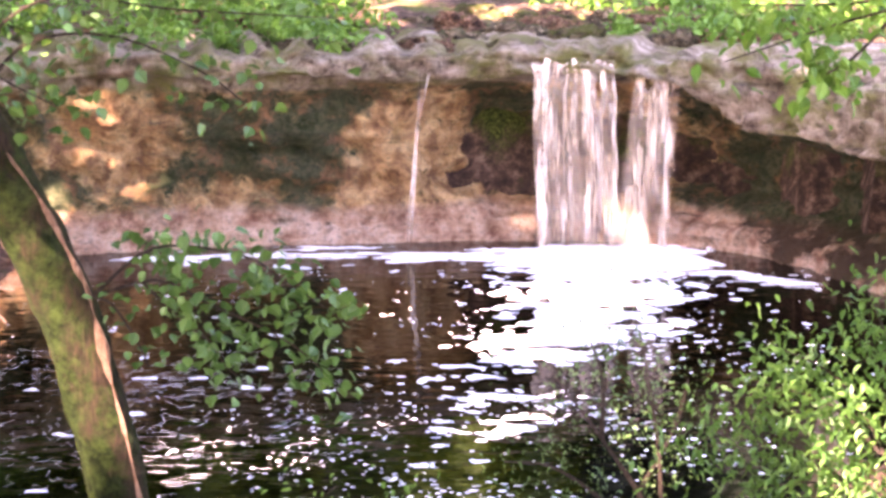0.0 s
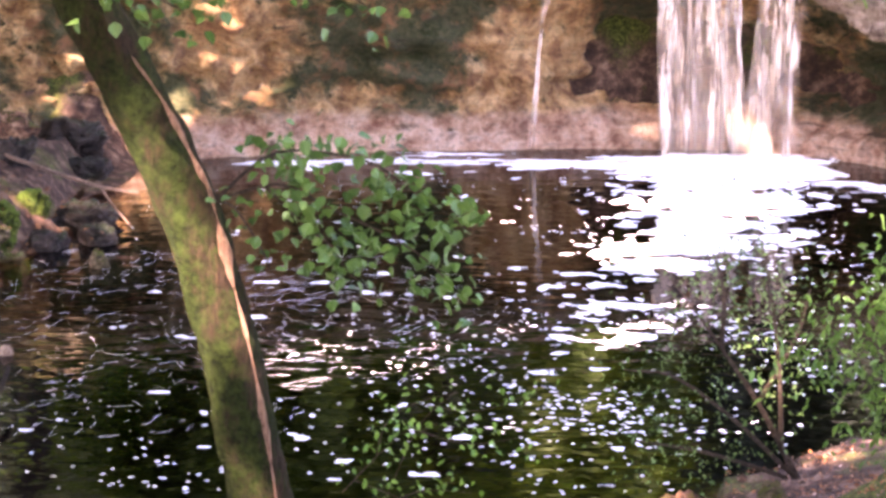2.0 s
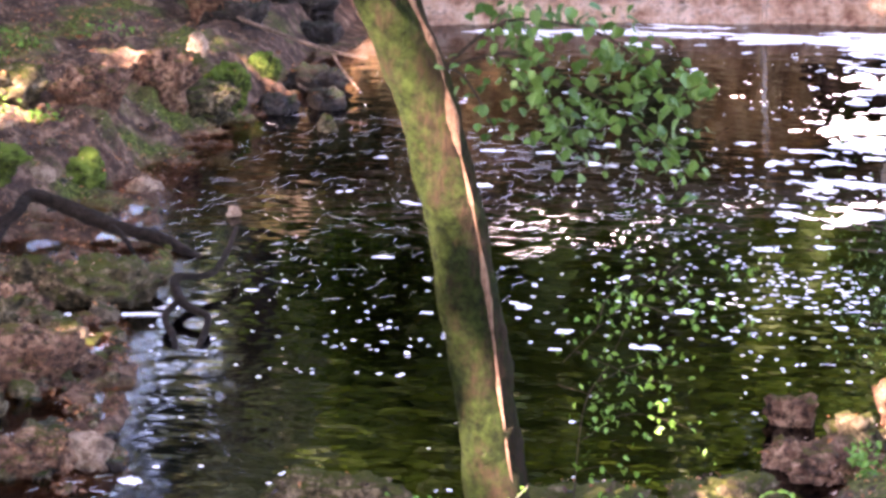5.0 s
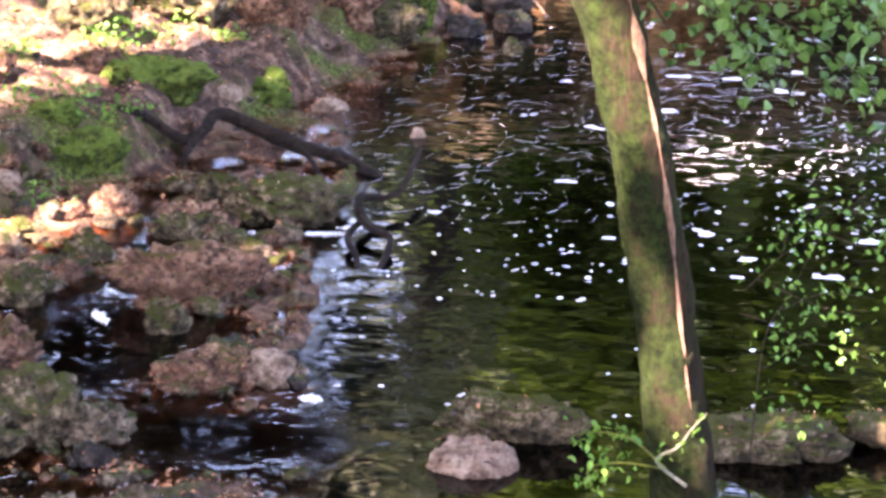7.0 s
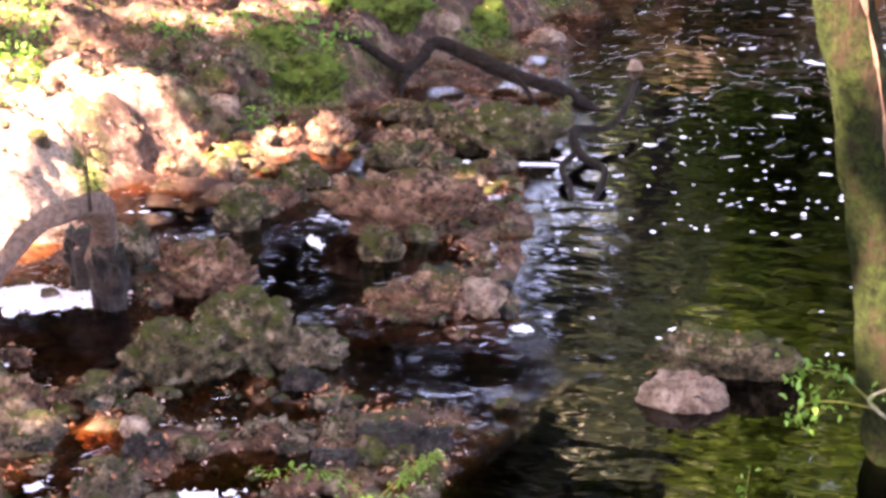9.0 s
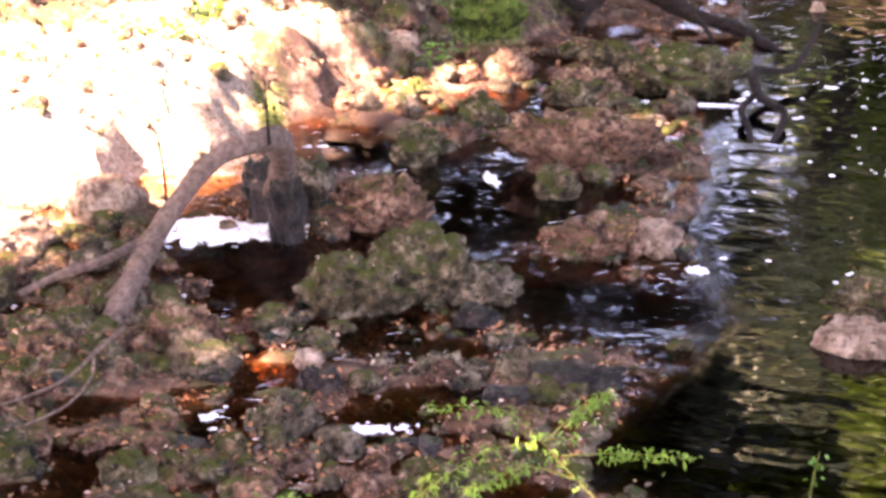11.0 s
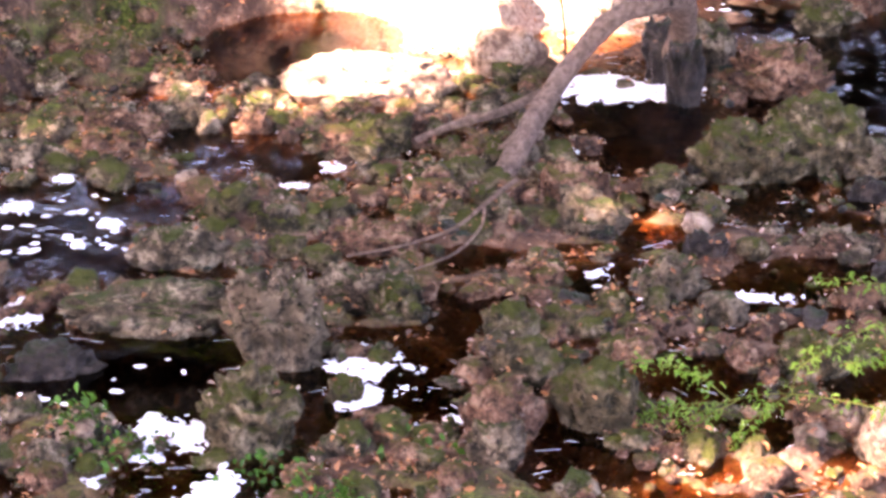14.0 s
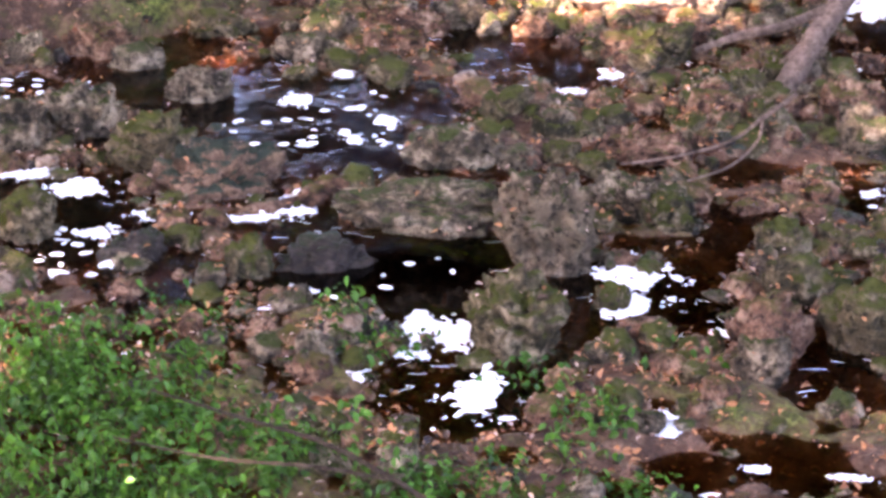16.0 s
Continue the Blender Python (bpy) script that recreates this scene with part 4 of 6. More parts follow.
boulder(-6.53, 30.08, 0.08, 0.49, 0.37, 0.39, 12, "green")
boulder(-5.93, 30.51, 0.00, 0.88, 0.66, 0.30, 11, "wet")
boulder(-7.61, 31.60, 0.58, 0.32, 0.24, 0.15, 14, "wet")
boulder(-7.12, 29.02, 0.64, 0.31, 0.23, 0.31, 14, "pale")
boulder(-7.30, 24.89, 0.12, 0.42, 0.31, 0.19, 16, "green")
boulder(-6.71, 25.01, 0.01, 0.35, 0.23, 0.10, 15, "pale")
boulder(-5.35, 28.05, 0.00, 0.32, 0.24, 0.17, 11, "moss")
boulder(-8.59, 31.95, 0.75, 0.38, 0.28, 0.22, 15, "pale")
boulder(-9.26, 32.86, 0.80, 0.77, 0.58, 0.26, 16, "wet")
boulder(-8.53, 32.75, 0.74, 0.61, 0.46, 0.39, 15, "grey")
boulder(-6.90, 28.15, 0.22, 1.06, 0.52, 0.30, 14, "moss")
boulder(0.08, 17.54, 0.00, 0.46, 0.34, 0.19, -0, "brown")
boulder(1.11, 18.42, 0.13, 0.38, 0.29, 0.20, -3, "brown")
boulder(1.10, 17.40, 0.21, 0.28, 0.21, 0.17, -4, "brown")
boulder(0.62, 18.04, 0.00, 0.60, 0.21, 0.17, -2, "moss")
boulder(-5.59, 29.37, 0.00, 0.55, 0.41, 0.26, 11, "wet")
boulder(-6.15, 29.01, 0.00, 0.58, 0.43, 0.25, 12, "wet")
boulder(-6.73, 28.84, 0.10, 0.64, 0.48, 0.45, 13, "green")
boulder(-8.53, 32.61, 0.75, 0.69, 0.51, 0.69, 15, "wet")
boulder(-7.45, 31.89, 0.62, 1.11, 0.83, 0.60, 13, "brown")
boulder(-7.22, 27.81, 0.21, 0.78, 0.59, 0.54, 15, "brown")
boulder(-1.3, 16.2, 0.0, 1.3, 0.7, 0.25, 4, "moss")
boulder(-0.3, 16.6, 0.0, 1.0, 0.7, 0.25, 0, "moss")
boulder(0.4, 17.4, 0.0, 0.7, 0.6, 0.2, 0, "brown")
boulder(-8.40, 10.49, 0.43, 1.05, 0.48, -0.06, 38, "grey", "dark undercut limestone slab jutting over the creek", cut=0.0)
boulder(-7.65, 10.74, 0.00, 0.61, 0.40, 0.58, 35, "grey", cut=0.20)
boulder(-7.61, 11.63, 0.00, 0.70, 0.39, 0.28, 33, "grey", cut=0.20)
boulder(-7.17, 9.79, 0.00, 0.65, 0.45, 0.47, 36, "moss", "mossy limestone boulder standing in the creek", cut=0.20)
boulder(-7.04, 10.52, 0.00, 0.26, 0.19, 0.15, 33, "moss", "dark mossy stone ringed by white foam", cut=0.10)
boulder(-6.07, 10.57, 0.00, 0.49, 0.32, 0.34, 29, "brown", cut=0.20)
boulder(-6.29, 11.27, 0.00, 0.47, 0.30, 0.24, 29, "moss", cut=0.20)
boulder(-5.68, 10.98, 0.00, 0.53, 0.37, 0.40, 27, "moss", cut=0.25)
boulder(-10.44, 10.35, 0.00, 0.62, 0.35, 0.34, 45, "moss", cut=0.25)
boulder(-11.21, 10.47, 0.00, 0.72, 0.40, 0.32, 46, "grey", cut=0.25)
boulder(-11.39, 10.02, 0.00, 0.63, 0.35, 0.30, 48, "grey", cut=0.20)
boulder(-9.93, 10.38, 0.00, 0.83, 0.46, 0.28, 43, "red", "flat reddish slab with a green algae film", cut=0.10)
boulder(-8.95, 9.61, 0.00, 0.34, 0.25, 0.20, 42, "moss", cut=0.20)
boulder(-8.65, 9.94, 0.00, 0.55, 0.25, 0.19, 41, "wet", cut=0.20)
boulder(-10.31, 9.15, 0.00, 0.45, 0.29, 0.31, 48, "moss", cut=0.25)
boulder(-11.02, 11.43, 0.00, 0.49, 0.23, 0.19, 43, "grey", cut=0.20)
boulder(-8.05, 12.44, 0.00, 0.72, 0.33, 0.19, 32, "brown", cut=0.15)
boulder(-7.40, 11.57, 0.00, 0.37, 0.24, 0.22, 32, "moss", cut=0.20)
boulder(-8.97, 11.60, 0.00, 0.69, 0.32, 0.22, 37, "grey", cut=0.20)
boulder(-9.10, 13.98, 0.00, 0.73, 0.27, 0.22, 33, "moss", cut=0.10)
boulder(-5.91, 10.27, 0.00, 0.36, 0.23, 0.27, 29, "grey", cut=0.20)
boulder(-7.90, 9.31, 0.00, 0.46, 0.21, 0.16, 40, "wet", cut=0.20)
boulder(-9.62, 9.35, 0.00, 0.43, 0.20, 0.13, 45, "wet", cut=0.10)
boulder(-8.69, 12.35, 0.00, 0.51, 0.24, 0.15, 35, "moss", cut=0.20)
boulder(-10.93, 12.44, 0.00, 0.60, 0.28, 0.20, 41, "grey", cut=0.20)
boulder(-10.71, 13.27, 0.00, 0.66, 0.30, 0.18, 38, "brown", cut=0.20)
boulder(-12.13, 11.63, 0.00, 0.61, 0.28, 0.24, 46, "brown", cut=0.20)
boulder(-12.47, 11.17, 0.00, 0.39, 0.18, 0.22, 48, "grey", cut=0.20)
boulder(-11.76, 12.41, 0.00, 0.53, 0.24, 0.19, 43, "moss", cut=0.20)
boulder(-6.14, 12.75, 0.00, 0.49, 0.32, 0.23, 25, "grey", cut=0.25)
boulder(-4.95, 12.22, 0.00, 0.48, 0.31, 0.22, 22, "moss", cut=0.20)
boulder(-8.07, 13.19, 0.00, 0.51, 0.28, 0.19, 31, "brown", cut=0.20)
boulder(-7.17, 13.57, 0.00, 0.39, 0.25, 0.24, 27, "grey", cut=0.20)
boulder(-8.16, 13.65, 0.00, 0.50, 0.23, 0.22, 30, "moss", cut=0.15)
boulder(-5.55, 13.95, 0.00, 0.47, 0.22, 0.19, 21, "grey", cut=0.20)
boulder(-6.15, 13.39, 0.00, 0.35, 0.19, 0.21, 24, "wet", cut=0.20)
boulder(-5.07, 14.01, 0.00, 0.39, 0.22, 0.26, 19, "grey", cut=0.20)
boulder(-6.30, 12.32, 0.00, 0.29, 0.19, 0.18, 27, "moss", cut=0.20)
boulder(-9.98, 13.77, 0.00, 0.35, 0.16, 0.16, 35, "brown", cut=0.20)
boulder(-10.52, 13.62, 0.00, 0.44, 0.20, 0.22, 37, "grey", cut=0.20)
boulder(-11.65, 14.27, 0.00, 0.56, 0.26, 0.32, 39, "moss", cut=0.20)
boulder(-7.71, 16.64, 0.00, 0.43, 0.28, 0.42, 24, "grey", cut=0.25)
boulder(-7.05, 16.50, 0.00, 0.79, 0.51, 0.35, 23, "brown", cut=0.25)
boulder(-6.14, 18.37, 0.00, 1.63, 0.68, 0.48, 18, "brown", "long brown limestone slab with a mossy top at the pool's edge", cut=0.30)
boulder(-6.71, 20.13, 0.00, 0.70, 0.33, 0.22, 18, "moss", cut=0.25)
boulder(-7.45, 18.26, 0.00, 0.48, 0.22, 0.21, 22, "moss", cut=0.20)
boulder(-6.08, 17.59, 0.00, 0.41, 0.23, 0.27, 19, "moss", cut=0.25)
boulder(-7.39, 13.86, 0.00, 0.55, 0.31, 0.25, 28, "brown", cut=0.15)
boulder(-6.99, 13.40, 0.00, 0.54, 0.30, 0.23, 27, "grey", cut=0.20)
boulder(-6.17, 12.78, 0.00, 0.47, 0.26, 0.19, 25, "grey", cut=0.25)
boulder(-9.04, 13.81, 0.00, 0.71, 0.33, 0.26, 33, "moss", cut=0.10)
boulder(-6.66, 11.70, 0.00, 0.36, 0.23, 0.23, 29, "moss", cut=0.20)
boulder(-5.66, 14.85, 0.00, 0.37, 0.17, 0.17, 20, "wet", cut=0.20)
boulder(-4.69, 14.06, 0.00, 0.66, 0.24, 0.20, 18, "wet", "low wet ledge of dark rock at the pool's edge", cut=0.30)
boulder(-6.74, 20.22, 0.00, 0.79, 0.36, 0.24, 18, "brown", cut=0.25)
boulder(-7.31, 19.24, 0.00, 0.47, 0.22, 0.28, 20, "moss", cut=0.20)
boulder(-7.40, 17.99, 0.00, 0.49, 0.27, 0.31, 22, "moss", cut=0.20)
boulder(-7.81, 16.77, 0.00, 0.45, 0.25, 0.35, 24, "moss", cut=0.20)
boulder(-6.77, 21.29, 0.00, 0.56, 0.26, 0.26, 17, "moss", cut=0.20)
boulder(-7.56, 20.65, 0.00, 0.50, 0.23, 0.28, 20, "brown", cut=0.20)
boulder(-7.6, 15.95, 0.0, 0.36, 0.36, 0.5, 20, "wet")
boulder(-9.7, 14.85, 0.03, 1.5, 0.65, 0.28, 32, "pale")
boulder(-9.12, 15.85, 0.03, 0.8, 0.5, 0.34, 30, "pale")
boulder(-4.15, 11.45, 0.0, 0.45, 0.36, 0.32, 20, "pale")
boulder(0.1, 18.5, 0.05, 0.5, 0.4, 0.22, 5, "brown")
boulder(0.95, 18.6, 0.1, 0.55, 0.4, 0.3, 0, "brown")
boulder(1.35, 18.2, 0.1, 0.4, 0.35, 0.25, -4, "brown")
boulder(0.55, 18.0, 0.1, 0.45, 0.4, 0.2, -4, "moss")
boulder(2.75, 17.4, 0.9, 0.34, 0.3, 0.95, -8, "pale")
boulder(3.0, 17.6, 1.1, 0.35, 0.3, 0.4, -8, "brown")

boulder(-9.33, 24.87, 0.68, 1.02, 0.77, 0.42, 21, "moss")
boulder(-8.70, 26.31, 0.52, 1.13, 0.85, 0.43, 18, "moss")
boulder(-7.70, 26.48, 0.57, 0.88, 0.66, 0.37, 16, "brown")
boulder(-7.21, 28.23, 0.38, 0.99, 0.74, 0.32, 14, "moss")
boulder(-8.91, 23.87, 0.50, 0.64, 0.48, 0.25, 20, "brown")
boulder(-8.24, 25.07, 0.48, 0.61, 0.21, 0.17, 18, "pale")
boulder(-10.61, 22.76, 0.59, 0.74, 0.56, 0.28, 25, "moss")
boulder(-9.70, 22.72, 0.72, 0.79, 0.55, 0.22, 23, "brown")
boulder(-9.70, 21.08, 0.63, 0.53, 0.40, 0.18, 25, "brown")

# flat broken slabs on top of the ledge
rs_slab = np.random.default_rng(67)
for k in range(52):
    x = rs_slab.uniform(-7.5, 6.0) if k < 34 else rs_slab.uniform(-1.2, 2.2)
    y = float(np.interp(x, [-7.8, -5.5, -2.3, 1.4, 3.4, 6.0], [34.6, 35.3, 36.1, 36.5, 36.3, 36.5])) + rs_slab.uniform(0.4, 4.0)
    if 1.0 < x < 3.5 and y < 37.4:
        continue
    boulder(x, y, 2.72 + 0.05 * max(0, y - 37), rs_slab.uniform(0.6, 1.6), rs_slab.uniform(0.4, 0.8), rs_slab.uniform(0.1, 0.3), rs_slab.uniform(-20, 20), ("brown", "moss", "brown", "moss", "grey")[k % 5], "flat weathered limestone slab on top of the ledge")


def cobbles():
    rs = np.random.default_rng(17)
    base = []
    for k in range(10):
        v, f = rock_shape(BALL3, 200 + k)
        me = bpy.data.meshes.new("cobble")
        me.from_pydata([tuple(q * (1, 0.8, 0.6)) for q in v], [], f)
        me.materials.append(ROCK[("grey", "brown", "moss", "wet", "brown", "moss", "grey", "pale", "moss", "red")[k]])
        me.polygons.foreach_set("use_smooth", [True] * len(me.polygons))
        base.append(me)
    made = 0
    while made < 280:
        x, y = rs.uniform(-12.5, -4.2), rs.uniform(8, 22)
        if not 10.2 < math.hypot(x, y) < 23 or x > -4.6 + 0.02 * y:
            continue
        if math.hypot(x + 10.4, y - 17.8) < 2.5:
            continue
        h = height_at(x, y)
        if h < -0.1 or (h < 0 and rs.random() < 0.5):
            continue
        s = rs.uniform(0.04, 0.11) + 0.12 * rs.random() ** 4
        ob = new("cobble", base[made % 10])
        ob.matrix_world = pose(x, y, h + s * 0.2, rs.uniform(-20, 20), rs.uniform(-20, 20), rs.uniform(0, 360)) @ Matrix.Diagonal((s, s, s, 1))
        tagged(ob, "small limestone cobble among leaves in the creek bed", "stone", "cobbles of the creek")
        made += 1


cobbles()

# ---- dead leaves ----
def rubble():
    """Gravel, crumbs of limestone and bark that cover the bed; too many to count."""
    rs = np.random.default_rng(29)
    n = 8000
    x, y = rs.uniform(-14, 1.5, n), rs.uniform(7.5, 30, n)
    r = np.hypot(x, y)
    h = ground_height(x[None], y[None])[0]
    dens = 0.55 + 1.6 * fbm(np.c_[x, y, np.zeros(n)] * 0.9, 3, 53)
    keep = (h > -0.14) & (r > 9.8) & (r < 26) & (rs.random(n) < dens)
    x, y, h = x[keep], y[keep], h[keep]
    size = 0.018 + 0.035 * rs.random(len(x)) ** 2 + 0.05 * rs.random(len(x)) ** 8
    for kind, part_of in (("grey", 0), ("brown", 1), ("moss", 2), ("wet", 3)):
        pick = np.arange(len(x)) % 4 == part_of
        v, f = BALL2
        shape = v * (1 + 0.9 * fbm(v * 1.7 + 5 * part_of, 2, 71))[:, None] * (1, 0.8, 0.65)
        mats = np.array([turned((a, b, c + 0.3 * s), s, u, w, t) for a, b, c, s, u, w, t in zip(
            x[pick], y[pick], h[pick], size[pick], rs.normal(0, 0.4, pick.sum()), rs.normal(0, 0.4, pick.sum()), rs.uniform(0, 6.28, pick.sum()))])
        v, f = many((shape, f), mats)
        tagged(mesh_object("gravel", v, f, ROCK[kind], smooth=False), "loose " + kind.replace("moss", "mossy") + " limestone gravel in the creek bed", "gravel", kind="stuff")


rubble()


def broken_rock():
    """Fist-sized lumps of limestone, heaped in drifts between the larger rocks."""
    rs = np.random.default_rng(37)
    n = 7500
    x, y = rs.uniform(-13, -3.6, n), rs.uniform(8, 23, n)
    r = np.hypot(x, y)
    h = ground_height(x[None], y[None])[0]
    dens = 0.45 + 2.2 * fbm(np.c_[x, y, np.zeros(n)] * 1.1, 3, 59)
    keep = (rs.random(n) < np.where(np.hypot(x + 10.4, y - 17.8) < 2.7, 0.15, 1)) & (h > -0.07) & (r > 10) & (r < 23) & (rs.random(n) < dens) & (side_of(POOL, x, y, True) < -0.1)
    x, y, h = x[keep], y[keep], h[keep]
    size = 0.045 + 0.1 * rs.random(len(x)) ** 2.2
    for k, kind in enumerate(("grey", "brown", "moss")):
        pick = np.arange(len(x)) % 3 == k
        v, f = rock_shape(BALL3, 500 + k)
        mats = np.array([turned((a, b, c + 0.25 * s), s, u, w, t) for a, b, c, s, u, w, t in zip(
            x[pick], y[pick], h[pick], size[pick], rs.normal(0, 0.4, pick.sum()), rs.normal(0, 0.4, pick.sum()), rs.uniform(0, 6.28, pick.sum()))])
        v, f = many((v * (1, 0.85, 0.7), f), mats)
        cover(v, Matrix())
        tagged(mesh_object("broken_rock", v, f, ROCK[kind]), "fist-sized lumps of " + kind.replace("moss", "mossy") + " limestone in the creek bed", "stones", kind="stuff")


broken_rock()


def leaf_spots(rs, n, lo, hi, seed):
    x, y = rs.uniform(-14, 2.5, n), 7.5 + 24 * rs.random(n) ** 1.35
    p = np.c_[x, y, np.zeros(n)]
    dens = 0.4 + 1.8 * fbm(p * 0.8, 3, seed) + 2.4 * fbm(p * 3.0, 2, seed + 5)
    r = np.hypot(x, y)
    g = ground_height(x[None], y[None])[0]
    h = lie_on(x, y) + 0.008
    # few leaves stay on the humps of the rocks
    dens = dens * np.where(h > g + 0.13, 0.3, 1.0)
    keep = (rs.random(n) < dens) & (h > -0.13) & (r > 9.6)
    x, y, h = x[keep], y[keep], h[keep]
    k = len(x)
    return np.array([turned((a, b, c + 0.012), s, u, w, t) for a, b, c, s, u, w, t in zip(
        x, y, h, lo + (hi - lo) * rs.random(k) ** 2.4, rs.normal(0, 0.4, k), rs.normal(0, 0.5, k), rs.uniform(0, 6.28, k))])


def litter():
    rs = np.random.default_rng(23)
    for mat, n, lo, hi, look_of in ((LITTER, 75000, 0.022, 0.065, "brown and tan"), (LITTER_DARK, 50000, 0.025, 0.075, "dark wet brown"), (LITTER_PINK, 24000, 0.02, 0.05, "pale pinkish")):
        v, f = many(leaf_shape(0.5, 0.22), leaf_spots(rs, n, lo, hi, n % 97))
        tagged(mesh_object("leaf_litter", v, f, mat, smooth=False), look_of + " dead leaves strewn over the creek bed", "leaves", kind="stuff")


litter()


def single_leaves():
    rs = np.random.default_rng(41)
    sv, sf = leaf_shape(0.55, 0.24)
    meshes = []
    for mat in (LITTER, LITTER_DARK, LITTER):
        me = bpy.data.meshes.new("fallen_leaf")
        me.from_pydata([tuple(q) for q in sv], [], sf)
        me.materials.append(mat)
        meshes.append(me)
    x, y = rs.uniform(-11.5, -4.5, 900), rs.uniform(8.5, 18, 900)
    z = lie_on(x, y)
    ok = (z > -0.03) & (np.hypot(x, y) > 10.5)
    for k, (a, b, c) in enumerate(list(zip(x[ok], y[ok], z[ok]))[:120]):
        ob = new("fallen_leaf", meshes[k % 3])
        ob.matrix_world = Matrix(turned((a, b, max(c, 0) + 0.02), rs.uniform(0.045, 0.07), rs.normal(0.1, 0.35), rs.normal(0, 0.3), rs.uniform(0, 6.28)).tolist())
        tagged(ob, "large curled dead leaf lying on the creek bed", "leaf", "large fallen leaves")


single_leaves()

# ---- the mossy tree by the pool ----
def leaf_mesh(name, mat, w=0.62, fold=0.12):
    v, f = leaf_shape(w, fold)
    me = bpy.data.meshes.new(name)
    me.from_pydata([tuple(q) for q in v], [], f)
    me.materials.append(mat)
    return me


LEAF_MESH = leaf_mesh("leaf", LEAF, 0.85)
LEAF_MESH_LIGHT = leaf_mesh("leaf_light", LEAF_LIGHT, 0.6)
LEAF_MESH_SHRUB = leaf_mesh("leaf_bank_shrub", leaf_material("bank_shrub_leaf", (0.03, 0.09, 0.018), (0.09, 0.2, 0.04), 0.34), 0.42)
LEAF_MESH_FERN = leaf_mesh("leaf_fern", leaf_material("fern_leaf", (0.08, 0.19, 0.02), (0.22, 0.36, 0.06), 0.4), 0.32)
LEAF_MESH_SAPLING = leaf_mesh("leaf_sapling", leaf_material("sapling_leaf", (0.045, 0.1, 0.03), (0.11, 0.2, 0.06), 0.3), 0.5)
LEAF_MESH_DARK = leaf_mesh("leaf_shrub", LEAF_DARK, 0.6)


def hang_leaves(parent, path, count, size, spread, mesh, rs, droop=0.75, single=True):
    """Leaves along a twig, each its own object, or one airy mass where they are too small to tell apart."""
    path = np.asarray(path)
    mats = []
    for _ in range(count):
        k = path[rs.integers(0, len(path))] + rs.normal(0, 1, 3) * spread
        mats.append(turned(k, size * rs.uniform(0.65, 1.25), rs.normal(-droop, 0.45), rs.normal(0, 0.5), rs.normal(0, 1.6)))
    if single:
        for m in mats:
            ob = new("leaf", mesh)
            ob.parent = parent
            ob.matrix_world = Matrix(m.tolist())
    else:
        v, f = many((np.array([q.co[:] for q in mesh.vertices]), [tuple(p.vertices) for p in mesh.polygons]), np.array(mats))
        tagged(mesh_object("foliage", v, f, mesh.materials[0], parent, smooth=False), kind="stuff")


